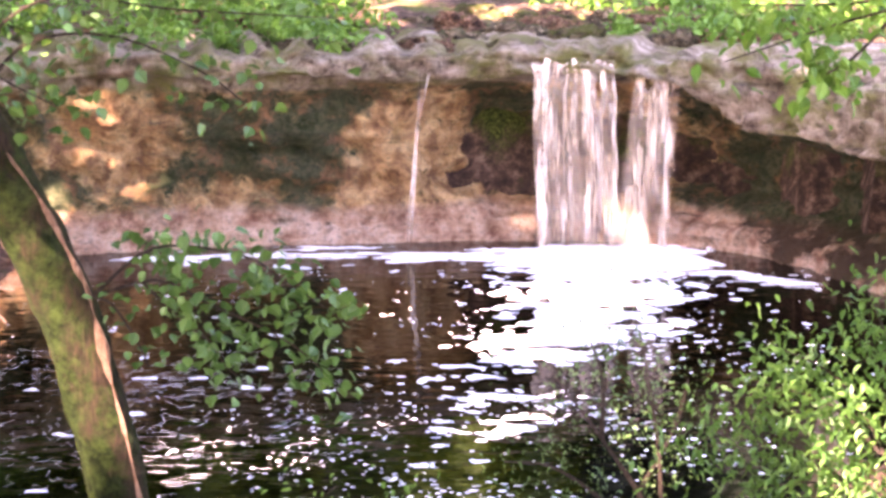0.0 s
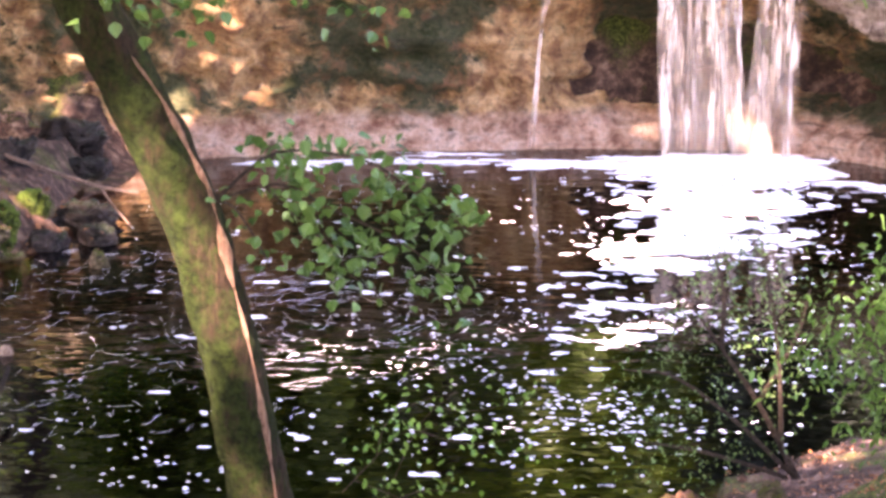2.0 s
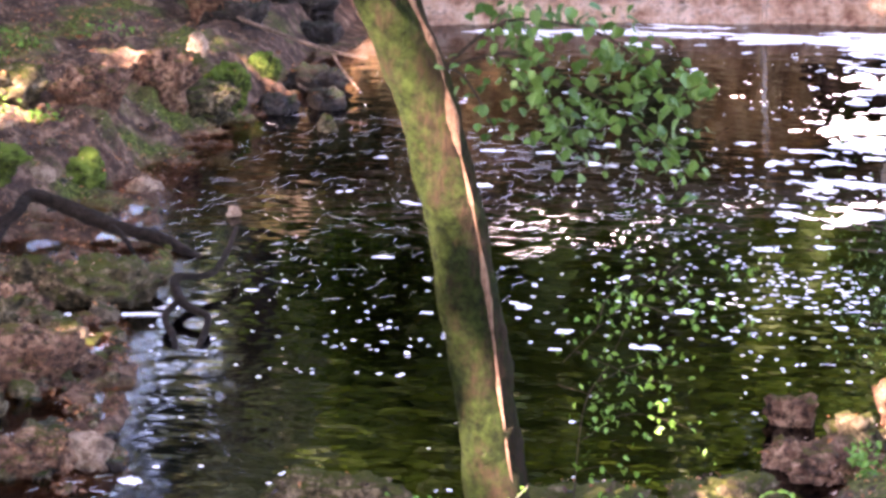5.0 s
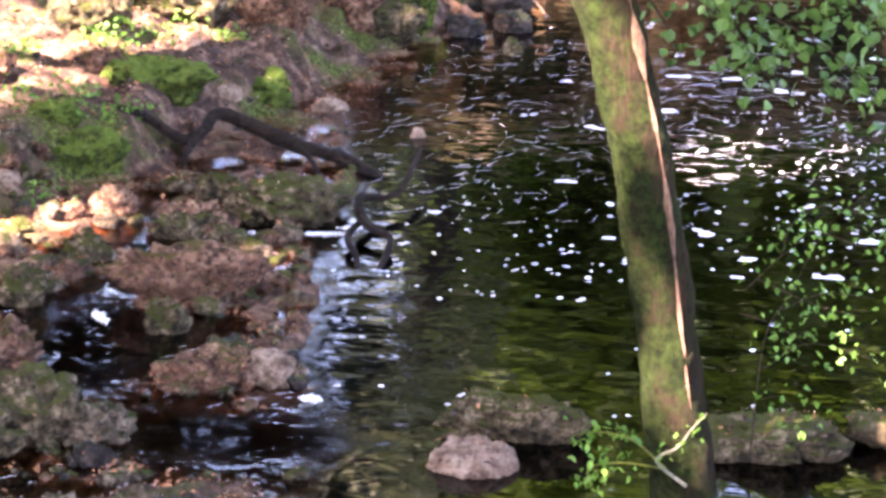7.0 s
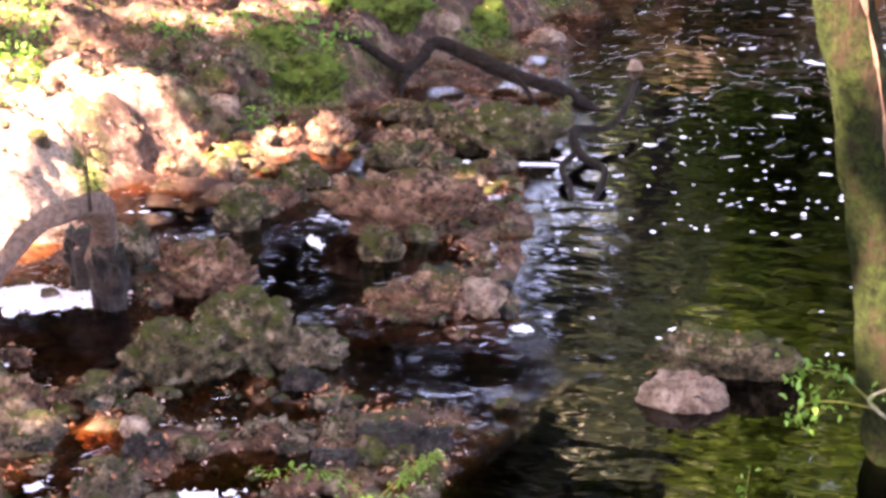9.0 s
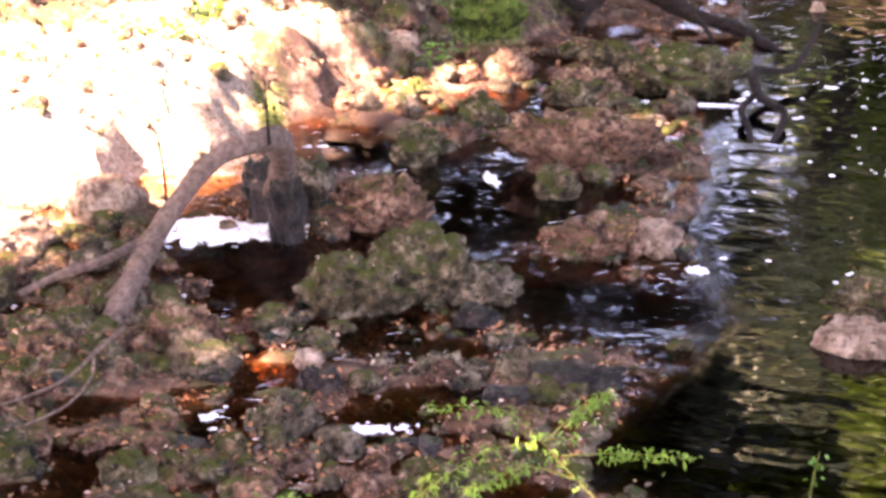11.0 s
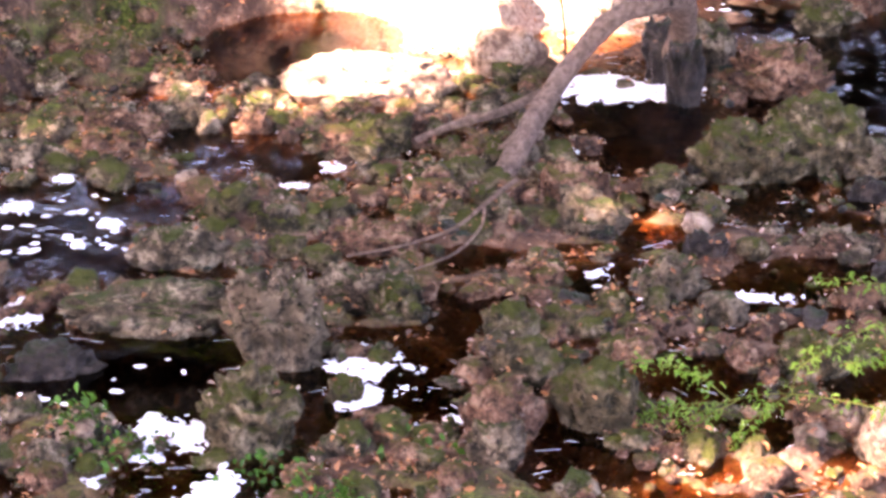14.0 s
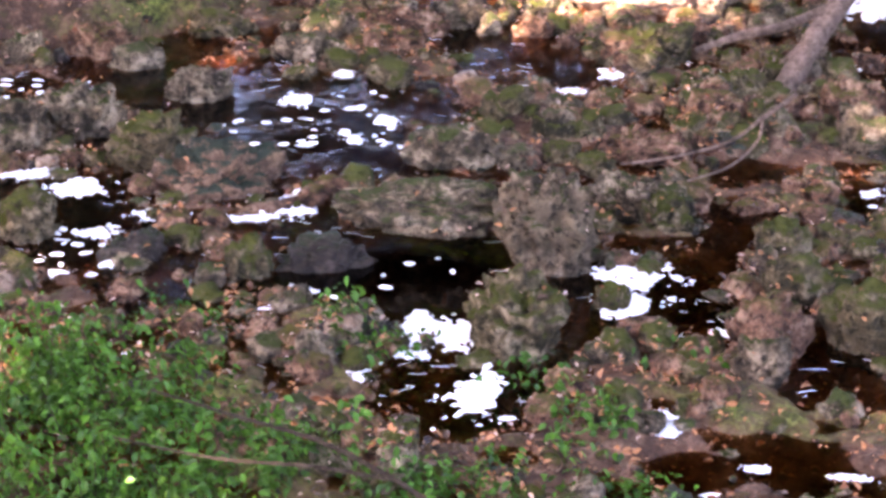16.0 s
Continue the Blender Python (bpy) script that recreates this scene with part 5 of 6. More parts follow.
def mossy_tree():
    rs = np.random.default_rng(31)
    tree = thing("mossy_tree", "leaning moss-covered tree trunk with a stripped bark seam beside the pool", "tree", (-1.62, 14.92, 0.0))
    inv = Matrix.Translation((1.62, -14.92, 0))
    axis = [(-1.58, 14.93, -0.5), (-1.68, 14.91, 0.1), (-1.81, 14.89, 1.04), (-1.92, 14.88, 1.78), (-2.08, 14.86, 2.6), (-2.3, 14.83, 3.4),
            (-2.6, 14.78, 4.1), (-2.95, 14.75, 4.8), (-3.5, 14.7, 6.2), (-3.9, 14.7, 8.5)]
    trunk = tube_object("trunk", axis, [0.23, 0.205, 0.19, 0.185, 0.18, 0.17, 0.13], BARK, tree, 300, 64, 0.15, 3)
    seam = tube_object("bark_seam", [(-2.58, 14.64, 4.3), (-2.4, 14.66, 4.04), (-2.25, 14.67, 3.74), (-2.11, 14.675, 3.42), (-2.0, 14.685, 2.94), (-1.9, 14.695, 2.51),
                                     (-1.81, 14.7, 2.01), (-1.73, 14.72, 1.39), (-1.64, 14.74, 0.72)], [0.008, 0.02, 0.008, 0.03, 0.014, 0.033, 0.006, 0.026, 0.005, 0.018, 0.004, 0.022, 0.005, 0.016, 0.003, 0.013], BARE, tree, 260, 12, 1.5, 8, 0.7)
    seam["label"] = "orange-brown stripped bark seam"
    parts = [trunk, seam]
    twigs = [[(-2.11, 14.75, 3.4), (-1.8, 14.75, 3.67), (-1.53, 14.73, 3.72), (-1.15, 14.72, 3.65), (-0.97, 14.72, 3.52), (-0.74, 14.73, 3.37), (-0.59, 14.75, 3.25)],
             [(-2.07, 14.75, 3.42), (-1.7, 14.7, 3.52), (-1.42, 14.68, 3.39), (-1.15, 14.66, 3.27), (-0.91, 14.66, 3.14), (-0.74, 14.68, 2.99), (-0.63, 14.7, 2.83)],
             [(-1.8, 14.75, 3.5), (-1.56, 14.8, 3.24), (-1.42, 14.82, 3.13), (-1.32, 14.84, 2.97), (-1.25, 14.85, 2.9)],
             [(-2.11, 14.75, 3.41), (-1.97, 14.68, 3.37), (-1.8, 14.62, 3.12), (-1.75, 14.6, 3.0)],
             [(-2.75, 14.7, 4.6), (-2.4, 14.5, 4.95), (-1.9, 14.4, 5.0), (-1.4, 14.4, 4.8), (-1.15, 14.4, 4.62)],
             [(-2.85, 14.7, 4.8), (-2.3, 14.5, 5.2), (-1.5, 14.4, 5.15), (-0.6, 14.4, 5.1)],
             [(-2.9, 14.7, 4.75), (-2.8, 14.4, 4.9), (-2.5, 14.3, 4.75), (-2.2, 14.3, 4.6)]]
    for k, t in enumerate(twigs):
        branch = tube_object("branch", t, [0.012, 0.008, 0.004], TWIG, tree, 20, 6, 0.1, k)
        hang_leaves(branch, spline(t, 40)[6:], (190, 150, 95, 22, 110, 115, 80)[k], 0.085, (0.09, 0.1, 0.1, 0.06, 0.13, 0.15, 0.14)[k], LEAF_MESH, rs)
    for o in tree.children:
        o.matrix_parent_inverse = inv


mossy_tree()


def sapling(name, label, stems, leaves, size, spread, mesh, mat, radius, rs, leaf_from=0.3, single=True):
    foot = stems[0][0]
    base = thing(name, label, "plant", foot)
    for k, s in enumerate(stems):
        stem = tube_object("stem", s, [radius * (1 if k == 0 else 0.7), radius * 0.55, radius * 0.25], mat, base, 22, 6, 0.1, k)
        path = spline(s, 40)
        hang_leaves(stem, path[int(40 * leaf_from):], leaves if k else int(leaves * 0.8), size, spread, mesh, rs, single=single)
    inv = Matrix.Translation(-Vector(foot))
    for o in base.children:
        o.matrix_parent_inverse = inv
    return base


rs_plants = np.random.default_rng(77)
sapling("pool_sapling", "thin dark sapling with fine green leaves on the near bank", [
    [(1.95, 19.9, 0.1), (1.6, 19.95, 0.75), (1.15, 20.0, 1.4), (0.85, 20.0, 1.8)], [(1.8, 19.9, 0.35), (1.75, 19.95, 1.2), (1.6, 20.0, 2.1)],
    [(1.95, 19.9, 0.1), (1.4, 20.0, 0.6), (0.9, 20.0, 0.95), (0.5, 20.0, 1.0)], [(1.3, 20.0, 1.2), (1.3, 20.0, 1.7), (1.2, 20.0, 2.0)],
    [(1.6, 19.95, 0.75), (1.9, 20.0, 1.3), (2.0, 20.0, 1.7)], [(1.95, 19.9, 0.1), (1.2, 20.0, 0.3), (0.6, 20.0, 0.4)]], 240, 0.046, 0.22, LEAF_MESH_SAPLING, TWIG, 0.032, rs_plants, 0.25, False)
sapling("bank_shrub", "bright green leafy shrub leaning over the pool", [
    [(3.5, 15.4, 0.6), (3.1, 15.6, 1.6), (2.6, 15.7, 2.6), (2.1, 15.8, 2.9)], [(3.3, 15.5, 1.2), (2.7, 15.7, 1.9), (2.1, 15.8, 2.3), (1.55, 15.9, 2.2)],
    [(3.1, 15.6, 1.6), (2.9, 15.7, 2.7), (2.75, 15.8, 3.2)], [(3.3, 15.5, 1.2), (2.8, 15.7, 1.8), (2.4, 15.7, 2.0), (1.9, 15.8, 1.9)],
    [(2.9, 15.6, 2.1), (2.5, 15.7, 2.5), (2.0, 15.8, 2.65)], [(3.0, 15.6, 1.5), (2.6, 15.7, 1.6), (2.2, 15.8, 1.75)], [(3.2, 15.5, 1.4), (2.9, 15.7, 1.3), (2.6, 15.8, 1.5)]], 430, 0.08, 0.16, LEAF_MESH_SHRUB, TWIG, 0.02, rs_plants)
sapling("overhanging_branch", "bright green maple-like branch hanging above the ledge", [
    [(4.6, 16.5, 5.6), (3.4, 16.7, 5.1), (2.6, 16.8, 4.85), (1.9, 16.9, 4.6)], [(3.4, 16.7, 5.1), (2.7, 16.8, 5.0), (2.0, 16.9, 4.98)],
    [(3.0, 16.8, 4.9), (2.7, 16.8, 4.6), (2.4, 16.9, 4.45)]], 85, 0.13, 0.12, LEAF_MESH_LIGHT, TWIG, 0.02, rs_plants)
sapling("young_tree", "slender yellow-green sapling beside the mossy trunk", [
    [(-1.35, 15.7, 0.1), (-1.3, 15.85, 0.9), (-1.15, 15.95, 1.2), (-0.95, 16.0, 1.65), (-0.7, 16.0, 1.9)], [(-1.2, 15.9, 1.1), (-0.95, 16.0, 1.2), (-0.6, 16.0, 1.2)],
    [(-1.3, 15.85, 0.7), (-1.0, 16.0, 0.85), (-0.5, 16.0, 0.75)], [(-1.3, 15.8, 0.5), (-1.15, 15.6, 0.6), (-1.0, 15.5, 0.5)],
    [(-1.45, 15.93, 1.21), (-1.23, 15.95, 1.45), (-1.01, 15.97, 1.65)],
    [(-1.23, 15.95, 1.45), (-1.16, 15.96, 1.68), (-0.97, 15.97, 1.82), (-0.68, 15.99, 1.89)],
    [(-0.97, 15.97, 1.82), (-0.56, 15.99, 1.77), (-0.16, 16.00, 1.90)],
    [(-1.37, 15.94, 1.29), (-1.00, 15.97, 1.14), (-0.69, 15.98, 1.07)],
    [(-1.01, 15.97, 1.65), (-0.63, 15.99, 1.54), (-0.26, 16.00, 1.59)],
    [(-1.48, 15.93, 1.05), (-1.22, 15.95, 0.97), (-0.99, 15.97, 0.82)]], 34, 0.055, 0.1, LEAF_MESH_LIGHT, TWIG, 0.007, rs_plants)


sapling("lichen_twig", "pale lichen-covered twig at the foot of the trunk", [[(-1.63, 14.51, 0.36), (-1.82, 14.49, 0.52), (-1.69, 14.50, 0.62), (-1.61, 14.51, 0.74), (-1.52, 14.52, 0.85)]], 26, 0.05, 0.03, LEAF_MESH_LIGHT, LICHEN, 0.012, rs_plants)
sapling("fern_sprig", "small bright fern sprig at the foot of the trunk", [[(-1.77, 14.59, 0.43), (-1.98, 14.57, 0.61), (-2.19, 14.54, 0.66), (-2.36, 14.51, 0.63)], [(-1.77, 14.59, 0.43), (-2.05, 14.56, 0.46), (-2.25, 14.53, 0.41), (-2.22, 14.53, 0.26)]], 50, 0.06, 0.05, LEAF_MESH_LIGHT, STEM, 0.01, rs_plants)


# ---- roots and driftwood ----
def root(name, label, points, radii, mat, extra=(), n=60, sides=12, rough=0.3, place=None):
    base = thing(name, label, "root" if "root" in name else "branch", points[0])
    body = tube_object("main_stem", points, radii, mat, base, n, sides, rough, len(points))
    for k, (pts, rad) in enumerate(extra):
        tube_object("side_stem", pts, rad, mat, base, 30, 8, rough, k)
    for o in base.children:
        o.matrix_parent_inverse = Matrix.Translation(-Vector(points[0]))
    return base


root("bank_root", "thick grey-brown root snaking down the bank into water", [(-8.03, 22.11, 0.60), (-7.95, 22.45, 0.47), (-7.74, 22.5, 0.33), (-7.58, 22.7, 0.17), (-7.44, 22.85, 0.23), (-7.4, 23.2, 0.32), (-7.08, 23.2, 0.24), (-6.60, 23.0, 0.13), (-5.96, 22.68, 0.08), (-5.5, 22.4, -0.03)],
     [0.035, 0.05, 0.05, 0.055, 0.065, 0.08, 0.08, 0.065, 0.045], ROOT_DARK,
     [([(-7.42, 23.0, 0.28), (-7.5, 22.6, 0.12), (-7.45, 22.2, 0.02)], [0.045, 0.035, 0.02]), ([(-6.6, 23.0, 0.13), (-6.35, 22.7, 0.1), (-6.1, 22.3, 0.0)], [0.04, 0.03, 0.015])])
root("snag_root", "crooked dark snag standing out of the pool", [(-5.15, 22.4, 0.3), (-5.1, 21.7, 0.22), (-5.15, 21.3, 0.15), (-5.36, 21.0, 0.2), (-5.32, 20.7, 0.2), (-5.15, 20.4, 0.12), (-4.9, 20.15, 0.1), (-4.85, 19.7, 0.02), (-4.9, 19.4, -0.1)],
     [0.02, 0.028, 0.03, 0.036, 0.042, 0.04, 0.036, 0.03, 0.022], ROOT_DARK, [([(-5.25, 20.6, 0.12), (-5.26, 20.1, 0.1), (-5.08, 19.7, 0.04), (-5.0, 19.4, -0.08)], [0.035, 0.03, 0.025])])
root("arched_root", "thick bare grey root arching over the creek", [(-7.93, 13.7, -0.05), (-7.95, 14.05, 0.15), (-7.98, 14.5, 0.38), (-7.9, 14.8, 0.62), (-7.75, 15.05, 0.86), (-7.55, 15.3, 0.95), (-7.5, 15.6, 0.88), (-7.6, 15.9, 0.6), (-7.75, 16.1, 0.3)],
     [0.07, 0.085, 0.075, 0.07, 0.075, 0.085, 0.1, 0.1, 0.1], ROOT, [([(-8.25, 13.75, 0.02), (-8.1, 14.1, 0.1), (-7.98, 14.5, 0.33)], [0.04, 0.05, 0.05])])
root("forked_branch", "thin forked twig lying across the leaves", [(-7.61, 13.45, 0.22), (-7.52, 12.89, 0.26), (-7.48, 12.44, 0.26), (-7.63, 12.08, 0.24), (-7.89, 11.83, 0.20)], [0.017, 0.013, 0.009, 0.007], ROOT,
     [([(-7.52, 12.89, 0.26), (-7.34, 12.52, 0.26), (-7.32, 12.17, 0.22), (-7.45, 11.91, 0.18)], [0.011, 0.009, 0.006])], rough=0.15)
root("fallen_root", "low mossy brown root lying beside the arched root", [(-8.77, 14.05, 0.08), (-8.51, 14.24, 0.20), (-8.35, 14.52, 0.22), (-8.33, 15.07, 0.20)], [0.02, 0.035, 0.035, 0.03], ROOT, rough=0.3)
root("fallen_branch", "long bare branch lying over wet boulders", [(-7.9, 32.2, 0.75), (-6.55, 30.95, 0.6), (-5.75, 30.6, 0.45), (-5.3, 30.45, 0.42)], [0.03, 0.025, 0.015], ROOT,
     [([(-5.85, 30.7, 0.5), (-5.6, 30.3, 0.3), (-5.3, 29.9, 0.1)], [0.016, 0.01])], rough=0.15)
sapling("bare_seedling", "thin bare seedling standing on the arched root", [[(-7.42, 15.3, 0.95), (-7.41, 15.25, 1.25), (-7.4, 15.2, 1.5)]], 3, 0.05, 0.03, LEAF_MESH_LIGHT, TWIG, 0.016, rs_plants)
sapling("bare_seedling", "thin bare twig standing on the sunlit bank", [[(-9.23, 17.20, 0.45), (-9.27, 17.20, 0.68), (-9.15, 17.20, 0.97), (-8.94, 17.20, 1.23)]], 4, 0.05, 0.04, LEAF_MESH_LIGHT, TWIG, 0.012, rs_plants)
sapling("bare_seedling", "thin bare twig standing on the sunlit bank", [[(-10.58, 17.37, 0.45), (-10.29, 17.37, 0.72), (-10.17, 17.37, 0.97), (-9.90, 17.37, 1.19)]], 4, 0.05, 0.04, LEAF_MESH_LIGHT, TWIG, 0.012, rs_plants)
sapling("bare_seedling", "thin bare twig standing on the sunlit bank", [[(-9.10, 18.50, 0.45), (-9.25, 18.50, 0.63), (-9.13, 18.50, 0.94), (-8.81, 18.50, 1.16)]], 4, 0.05, 0.04, LEAF_MESH_LIGHT, TWIG, 0.012, rs_plants)
sapling("bare_seedling", "thin crooked seedling by the sunlit bank", [[(-8.25, 15.3, 0.2), (-8.22, 15.2, 0.7), (-8.25, 15.15, 1.0), (-8.38, 15.1, 1.15)]], 3, 0.05, 0.03, LEAF_MESH_LIGHT, TWIG, 0.016, rs_plants)


# ---- low plants of the near bank ----
sapling("creeping_fern", "yellow-green wiry fern stems with tiny leaflets", [
    [(-3.38, 11.30, 0.17), (-3.56, 11.30, 0.52), (-3.85, 11.30, 0.80), (-4.11, 11.30, 1.03), (-4.36, 11.30, 1.04), (-4.55, 11.30, 1.01)],
    [(-3.90, 11.30, 0.95), (-3.75, 11.30, 1.11), (-3.58, 11.30, 1.24)],
    [(-3.85, 11.30, 0.84), (-3.50, 11.30, 0.91), (-3.12, 11.30, 0.94)],
    [(-3.72, 11.30, 0.71), (-4.03, 11.30, 0.75), (-4.24, 11.30, 0.62), (-4.41, 11.30, 0.54)]], 110, 0.046, 0.02, LEAF_MESH_FERN, STEM, 0.006, rs_plants, 0.3)
sapling("creeping_fern", "low arching fern frond with tiny bright leaflets", [
    [(-3.43, 11.10, 0.19), (-3.75, 11.10, 0.41), (-4.12, 11.10, 0.45), (-4.60, 11.10, 0.41), (-4.95, 11.10, 0.28), (-5.28, 11.10, 0.04), (-5.71, 11.10, -0.33)],
    [(-4.60, 11.10, 0.41), (-4.57, 11.10, 0.56), (-4.43, 11.10, 0.70), (-4.15, 11.10, 0.91), (-3.70, 11.10, 1.06)],
    [(-4.95, 11.10, 0.28), (-5.12, 11.10, 0.37), (-5.29, 11.10, 0.40), (-5.53, 11.10, 0.36)],
    [(-4.89, 11.10, 0.31), (-5.15, 11.10, 0.08), (-5.38, 11.10, -0.27)],
    [(-5.02, 11.10, 0.25), (-5.29, 11.10, 0.16), (-5.56, 11.10, 0.00)],
    [(-4.60, 11.10, 0.41), (-4.82, 11.10, 0.20), (-5.04, 11.10, -0.14)]], 130, 0.046, 0.028, LEAF_MESH_FERN, STEM, 0.006, rs_plants, 0.25)
for x, y, s in ((-2.35, 13.1, 0.6), (-2.9, 12.9, 0.35), (-2.1, 13.2, 0.4)):
    sapling("green_shoot", "upright pale green shoot at the water's edge", [[(x, y, -0.15), (x + 0.03, y, s * 0.5), (x + 0.06, y, s)]], 26, 0.04, 0.025, LEAF_MESH_LIGHT, STEM, 0.01, rs_plants)
# clumps: x, y, half width, height, stems
for cx, cy, wide, tall, count in ((-9.00, 7.88, 0.33, 0.28, 6), (-8.65, 8.21, 0.27, 0.24, 4), (-8.02, 8.02, 0.23, 0.27, 4), (-7.57, 8.12, 0.23, 0.22, 2), (-8.47, 7.66, 0.44, 0.53, 9), (-8.05, 6.99, 0.42, 0.51, 8), (-7.70, 7.21, 0.39, 0.43, 6), (-7.38, 7.51, 0.41, 0.32, 5), (-7.97, 9.20, 0.26, 0.24, 2), (-6.77, 9.48, 0.18, 0.27, 2), (-6.38, 9.21, 0.17, 0.23, 2), (-6.17, 8.38, 0.36, 0.21, 4), (-5.62, 8.78, 0.27, 0.18, 3), (-7.05, 7.91, 0.30, 0.32, 3), (-6.38, 10.13, 0.12, 0.12, 1), (-8.21, 8.39, 0.12, 0.23, 1), (-8.71, 8.78, 0.12, 0.12, 1), (-6.58, 8.03, 0.27, 0.18, 3), (-8.86, 7.36, 0.24, 0.46, 4)):
    for k in range(count):
        x, y = cx + wide * rs_plants.uniform(-1, 1), cy + 0.6 * wide * rs_plants.uniform(-1, 1)
        a, b, top = rs_plants.normal(0, 0.12), rs_plants.normal(0, 0.1), tall * rs_plants.uniform(0.6, 1.3)
        z = height_at(x, y) - 0.03
        sapling("low_shrub", "low green shrub with small glossy leaves beside the creek", [
            [(x, y, z), (x + a * 0.5, y + b * 0.5, z + top * 0.5), (x + a, y + b, z + top)], [(x, y, z + 0.05), (x - b, y + a, z + top * 0.35), (x - 2 * b, y + 1.5 * a, z + top * 0.65)],
            [(x, y, z + 0.05), (x + 2 * b, y - a, z + top * 0.3), (x + 3 * b, y - 1.5 * a, z + top * 0.45)]], 42, 0.055, 0.065, LEAF_MESH_DARK, TWIG, 0.006, rs_plants, 0.15, False)
root("dark_branch", "dark bare branch lying through the low shrubs", [(-7.79, 7.63, 0.45), (-7.28, 7.69, 0.45), (-6.83, 7.75, 0.45), (-6.34, 7.70, 0.45), (-6.06, 7.63, 0.45)], [0.007, 0.012, 0.014], TWIG, rough=0.15)
root("dark_branch", "second dark bare branch lying through the low shrubs", [(-7.60, 7.18, 0.45), (-7.09, 7.33, 0.45), (-6.67, 7.56, 0.45), (-6.30, 7.69, 0.45)], [0.006, 0.009, 0.011], TWIG, rough=0.15)


# ---- growth on the ledge and the banks, and the out-of-view trees added overhead ----
def bush_stuff(name, label, spots, mat, size):
    rs = np.random.default_rng(len(spots) + 3)
    mats = []
    for x, y, r, h, n in spots:
        g = max(2.8, height_at(x, y)) if y > 36.2 else height_at(x, y)
        for _ in range(n):
            u = rs.normal(0, 1, 3)
            u *= rs.random() ** 0.4 / np.linalg.norm(u)
            mats.append(turned((x + u[0] * r, y + u[1] * r, g + h * 0.45 + u[2] * h * 0.55), size * rs.uniform(0.6, 1.4), rs.normal(-0.4, 0.7), rs.normal(0, 0.6), rs.uniform(0, 6.28)))
    v, f = many(leaf_shape(0.6), np.array(mats))
    return tagged(mesh_object(name, v, f, mat, smooth=False), label, "undergrowth", kind="stuff")


rs_b = np.random.default_rng(91)
bush_stuff("ledge_undergrowth", "leafy green undergrowth on top of the ledge", [
    (rs_b.uniform(-9, -1.0), rs_b.uniform(37.6, 47), rs_b.uniform(0.5, 1.1), rs_b.uniform(0.4, 1.0), 130) for _ in range(46)] + [
    (rs_b.uniform(2.6, 7), rs_b.uniform(36.9, 39.5), rs_b.uniform(0.15, 0.4), rs_b.uniform(0.12, 0.3), 40) for _ in range(24)] + [
    (rs_b.uniform(-9, -1.2), rs_b.uniform(36.3, 37.8), rs_b.uniform(0.3, 0.6), rs_b.uniform(0.3, 0.6), 90) for _ in range(26)] + [
    (rs_b.uniform(3.6, 9), rs_b.uniform(37.5, 47), rs_b.uniform(0.5, 1.0), rs_b.uniform(0.3, 0.9), 120) for _ in range(30)] + [
    (rs_b.uniform(2.0, 4.6), rs_b.uniform(40, 50), rs_b.uniform(0.5, 1.0), rs_b.uniform(0.3, 0.7), 120) for _ in range(26)], LEAF_LIGHT, 0.13)
bush_stuff("bank_moss_plants", "low green plants and moss on the sunlit bank", [
    (rs_b.uniform(-1.6, 1.4), rs_b.uniform(15.6, 17.4), rs_b.uniform(0.12, 0.25), rs_b.uniform(0.15, 0.4), 45) for _ in range(16)] + [
    (rs_b.uniform(-13, -9.6), rs_b.uniform(16.6, 20.5), rs_b.uniform(0.15, 0.35), rs_b.uniform(0.1, 0.35), 60) for _ in range(16)] + [
    (rs_b.uniform(-13, -7.6), rs_b.uniform(20.5, 30), rs_b.uniform(0.25, 0.6), rs_b.uniform(0.1, 0.3), 70) for _ in range(60)], LEAF_LIGHT, 0.06)

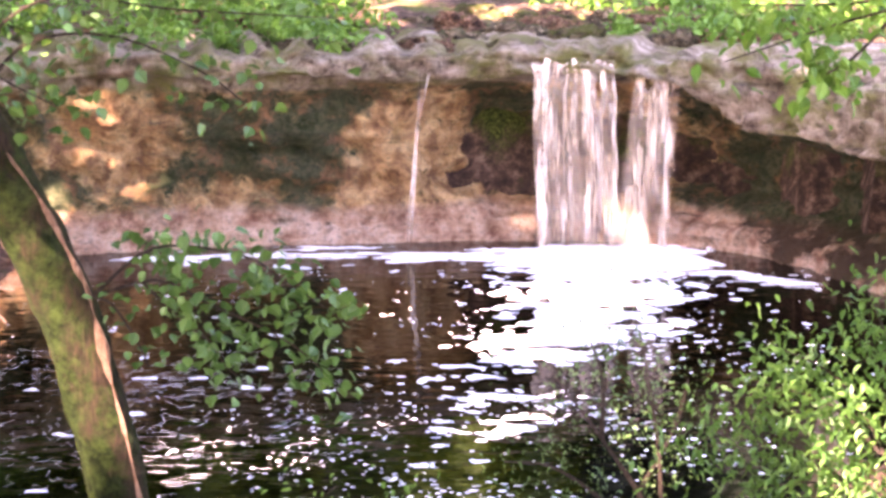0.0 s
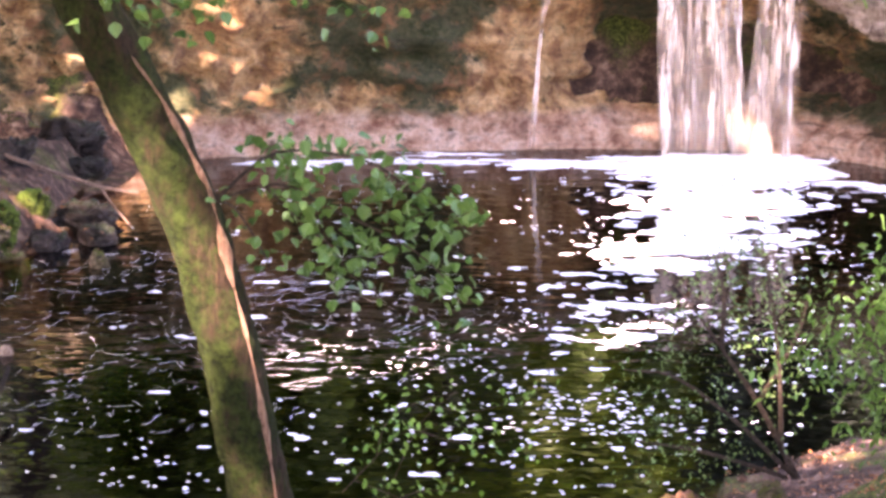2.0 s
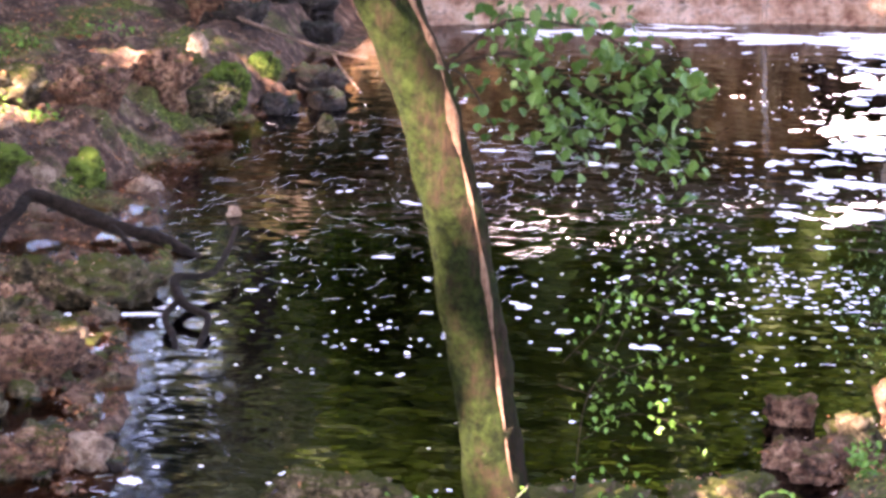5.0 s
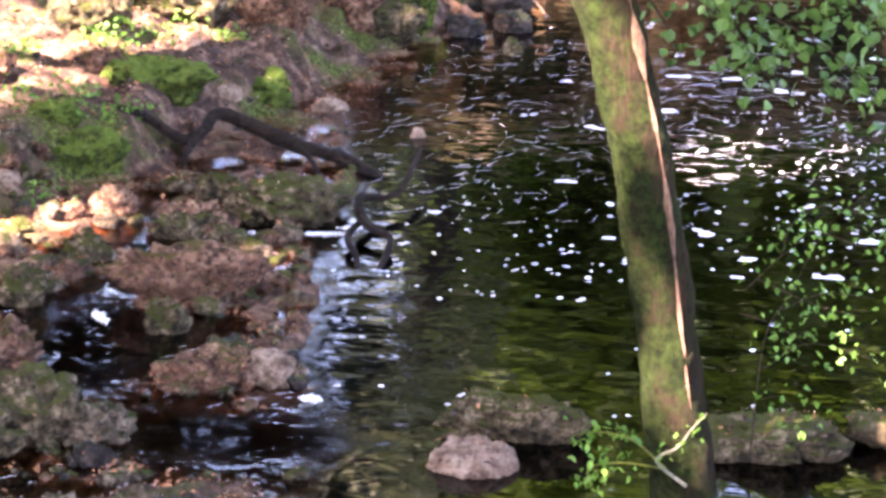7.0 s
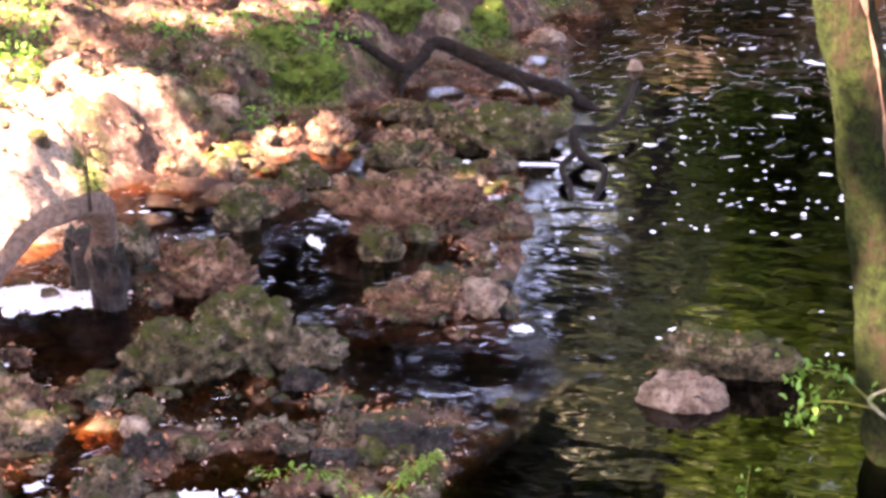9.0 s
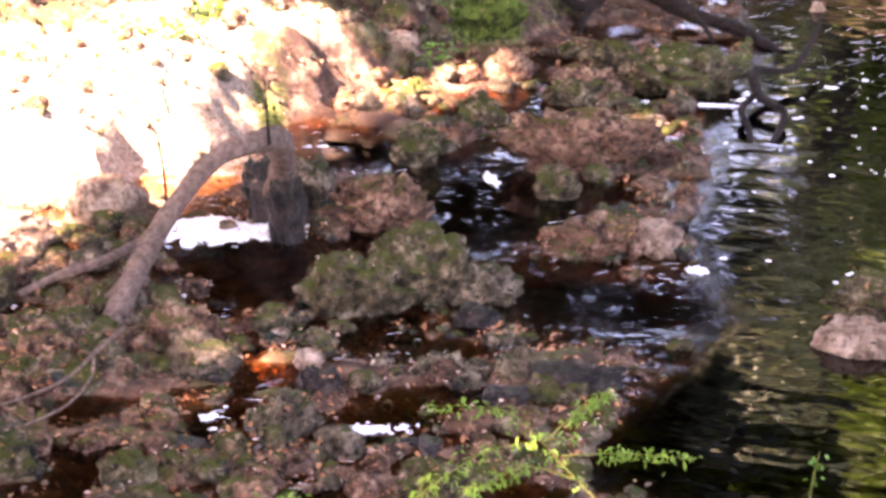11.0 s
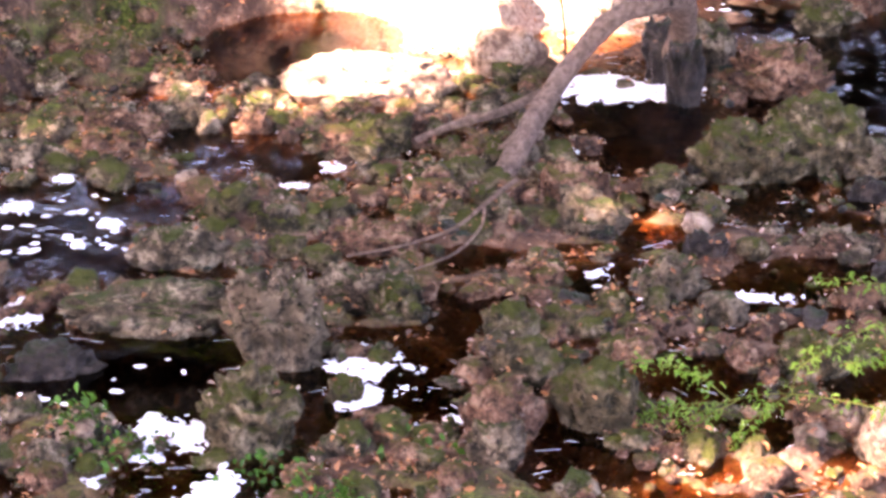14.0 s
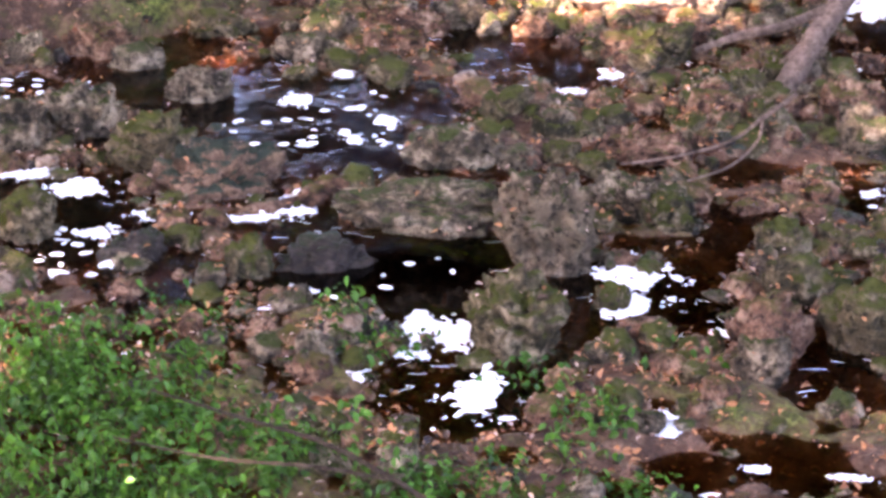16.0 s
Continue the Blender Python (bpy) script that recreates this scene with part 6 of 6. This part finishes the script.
# gaps cut in the added leaf roof to put sun on chosen spots: x, y, z, radius
SUN_GAPS = [(-11.6, 14.8, 0.4, 0.7, 0.45), (-1.1, 15.2, 0.2, 0.7, 0.1), (-9.6, 15.5, 0.1, 0.8), (-10.3, 15.9, 0.5, 0.9), (-10.5, 18.4, 0.6, 1.9, 0.0), (-12.3, 17.5, 1.0, 1.3, 0.1), (-9.7, 16.6, 0.2, 1.1, 0.0), (-9.7, 14.85, 0.25, 0.3, 0.0), (1.6, 32.3, 0.0, 1.0), (-4.6, 35.9, 1.6, 0.35, 0.0), (-0.4, 36.0, 1.3, 0.5, 0.35), (0.9, 29.5, 0.0, 0.9), (3.6, 35.6, 0.4, 0.05), (-3.6, 36.8, 2.8, 0.4),
            (-8.8, 25.5, 0.4, 1.0), (-9.4, 23.2, 0.4, 1.0), (-10.3, 22.6, 0.7, 1.2), (-10.6, 24.6, 0.8, 1.0), (-11.2, 21.6, 0.9, 0.9), (5.0, 34.8, 2.5, 0.7, 0.3), (2.4, 15.8, 2.5, 1.1, 0.12), (2.9, 16.5, 1.4, 0.4), (1.3, 20.0, 1.3, 1.1, 0.26), (0.8, 18.3, 0.2, 0.6), (-0.4, 16.3, 0.3, 0.5), (0.5, 25.5, 0.0, 0.8), (-2.0, 42.0, 3.0, 2.0), (6.5, 41.0, 3.0, 1.6),
            (-5.5, 37.6, 3.2, 1.2, 0.3), (7.0, 37.6, 3.2, 1.2), (2.0, 41.0, 3.0, 1.4), (-2.0, 38.2, 3.4, 1.2, 0.25), (-4.5, 39.5, 3.0, 1.2, 0.3), (-4.5, 10.95, 0.9, 0.05, 0.2),
            (-11.2, 13.2, 0.6, 0.4), (-6.0, 19.0, 0.2, 0.6), (-7.6, 20.2, 0.2, 0.6), (-6.8, 13.2, 0.1, 0.25),
            (-7.2, 30.0, 0.6, 0.4), (-8.2, 28.0, 0.8, 0.6)]


def crown_leaves(rs, centre, radius, height, count, size):
    p = rs.normal(0, 1, (count, 3))
    p *= (rs.random(count) ** 0.42 / np.linalg.norm(p, axis=1))[:, None]
    p = p * (radius, radius, height) + centre
    keep = fbm(p * 0.55, 3, 61) > -0.02
    s = np.array(SUN_TO)
    for gx, gy, gz, gr, *thin in SUN_GAPS:
        d = p - (gx, gy, gz)
        off = np.linalg.norm(d - (d @ s)[:, None] * s, axis=1)
        stray = rs.random(len(p)) < (thin[0] if thin else 0.03 if gy > 34.5 else 0.3 if gr < 0.5 else 0.12 if gr < 0.9 else 0.02)
        soft = smooth_step(0.75 * gr, 1.35 * gr + 0.25, off) if gr > 0.5 else off > gr + 0.5 * size
        keep &= (rs.random(len(p)) < soft) | stray
    p = p[keep]
    p = p[(p[:, 2] > 8.2) | (p[:, 1] > 52)]
    mats = np.array([turned(q, size * k, a, b, c) for q, k, a, b, c in zip(p, rs.uniform(0.6, 1.3, len(p)), rs.normal(0, 0.7, len(p)), rs.normal(0, 0.7, len(p)), rs.uniform(0, 6.28, len(p)))])
    return many(leaf_shape(0.8), mats)


# trees out of view, added to shade the place and mirror in the pool
def offview_tree(foot, centre, radius, height, count, seed, size=0.5, leaf=None):
    rs = np.random.default_rng(seed)
    x, y = foot
    z = height_at(x, y) - 0.3
    base = thing("offview_tree", "tall leafy tree added out of view for shade and pool reflections", "tree", (x, y, z), "trees of the ravine")
    mid = ((x + centre[0]) / 2 + rs.normal(0, 0.5), (y + centre[1]) / 2, z + (centre[2] - z) * 0.62)
    objs = [tube_object("trunk", [(x, y, z), (x + 0.1, y, z + 2.5), mid, centre], [0.3, 0.24, 0.17, 0.06], BARK_FAR, base, 24, 9, 0.12, seed)]
    for k in range(5):
        a = k * 1.26 + rs.uniform(0, 0.6)
        tip = (centre[0] + 0.7 * radius * math.cos(a), centre[1] + 0.7 * radius * math.sin(a), centre[2] + rs.uniform(-0.2, 0.4) * height)
        objs.append(tube_object("limb", [mid, tuple((np.array(mid) + tip) / 2 + (0, 0, 0.4)), tip], [0.11, 0.06, 0.02], BARK_FAR, base, 10, 6, 0.1, k))
    v, f = crown_leaves(rs, centre, radius, height, count, size)
    objs.append(mesh_object("crown", v, f, leaf or LEAF_FAR, base, smooth=False))
    for o in objs:
        o.matrix_parent_inverse = Matrix.Translation((-x, -y, -z))


# leaf roof added on the sunny, western side to shade the ravine; feet well outside the view
for k in range(24):
    x, y = -20.5 + 6.2 * (k % 4), 0.5 + 7.0 * (k // 4)
    x, y = x + 0.8 * math.sin(k * 2.1), y + 0.8 * math.cos(k * 1.7)
    if y < 10:
        foot = (x - 1.5, y - 9.0)
    elif x > -5:
        foot = (10.0 + (k % 3), y)
    else:
        foot = (-21.0 - 2 * (k % 3), y + 5.0)
    offview_tree(foot, (x, y, 13.0 + (k % 3)), 5.0, 2.4, 3400, 300 + k, 0.7)
# the wood that rings the ravine, mirrored in the pool
for k in range(24):
    a = radians({9: 2.8, 10: 8.3, 12: 18.3}.get(k, -42 + k * 4.9))
    d = 56 + 7 * (k % 3) if a < radians(18) else 44 + 6 * (k % 3)
    x, y = -d * math.sin(a), d * math.cos(a)
    west, wide = a > radians(18), {10: 4.6, 12: 3.4, 13: 4.0}.get(k, 5.4)
    if k == 11:
        # one thin crown in the paled leaf colour, added forward of the dark wood for a bright reflection
        for d, z, r, tall, count, size, leaf in ((64, 2.5, 6.5, 9.5, 4200, 1.1, LEAF_SHADED), (58, 14.5, 2.6, 5.5, 1000, 0.6, LEAF_LIT), (72, 9.0, 7.0, 5.0, 2600, 1.1, LEAF_FAR), (66, 26.0, 5.5, 7.3, 3400, 1.1, LEAF_SHADED)):
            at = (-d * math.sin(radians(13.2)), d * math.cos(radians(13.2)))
            offview_tree(at, (*at, z), r, tall, count, 411 + int(z), size, leaf)
        continue
    # one crown kept low to let sky sheen reach the creek water
    low = k == 17
    # most of the ring takes the leaf colour that has shade put in
    offview_tree((x, y), (x, y, 6 if low else 18 if west else 14 + 2 * (k % 2)), wide, 6.0 if low else 15.0 if west else 12.0, 3600, 400 + k, 1.1, LEAF_FAR if k in (9, 10) else LEAF_FAR if k == 8 else LEAF_SHADED)
# trees added out of view behind the standpoint to cut the low light from there
for k in range(13):
    a = radians(84 + k * 16.5)
    d = 27 + 5 * (k % 3)
    x, y = -d * math.sin(a), d * math.cos(a)
    offview_tree((x, y), (x, y, 12.0), 5.5, 8.5, 3000, 500 + k, 1.0, LEAF_FAR)
# a taller, farther row, added out of view, closes the sky low over the pool
for k in range(9):
    a = radians(-27 + k * 4.6)
    d = 84 + 4 * (k % 2)
    x, y = -d * math.sin(a), d * math.cos(a)
    offview_tree((x, y), (x, y, 17.0), 7.0, 15.0, 3400, 600 + k, 1.6, LEAF_SHADED)
# extra crowns added out of view to shade the foot of the cliff and the mossy tree
for k, (x, y) in enumerate(((-6.6, 27.4), (-9.5, 27.0), (-8.4, 24.6), (-13.3, 25.3), (-12.0, 28.0), (-7.3, 8.1), (-15.6, 23.7), (-5.6, 24.3))):
    offview_tree((-22.5 - k, 31.0 + 3 * k), (x, y, 16.0), 3.4, 1.6, 2400, 700 + k, 0.7)
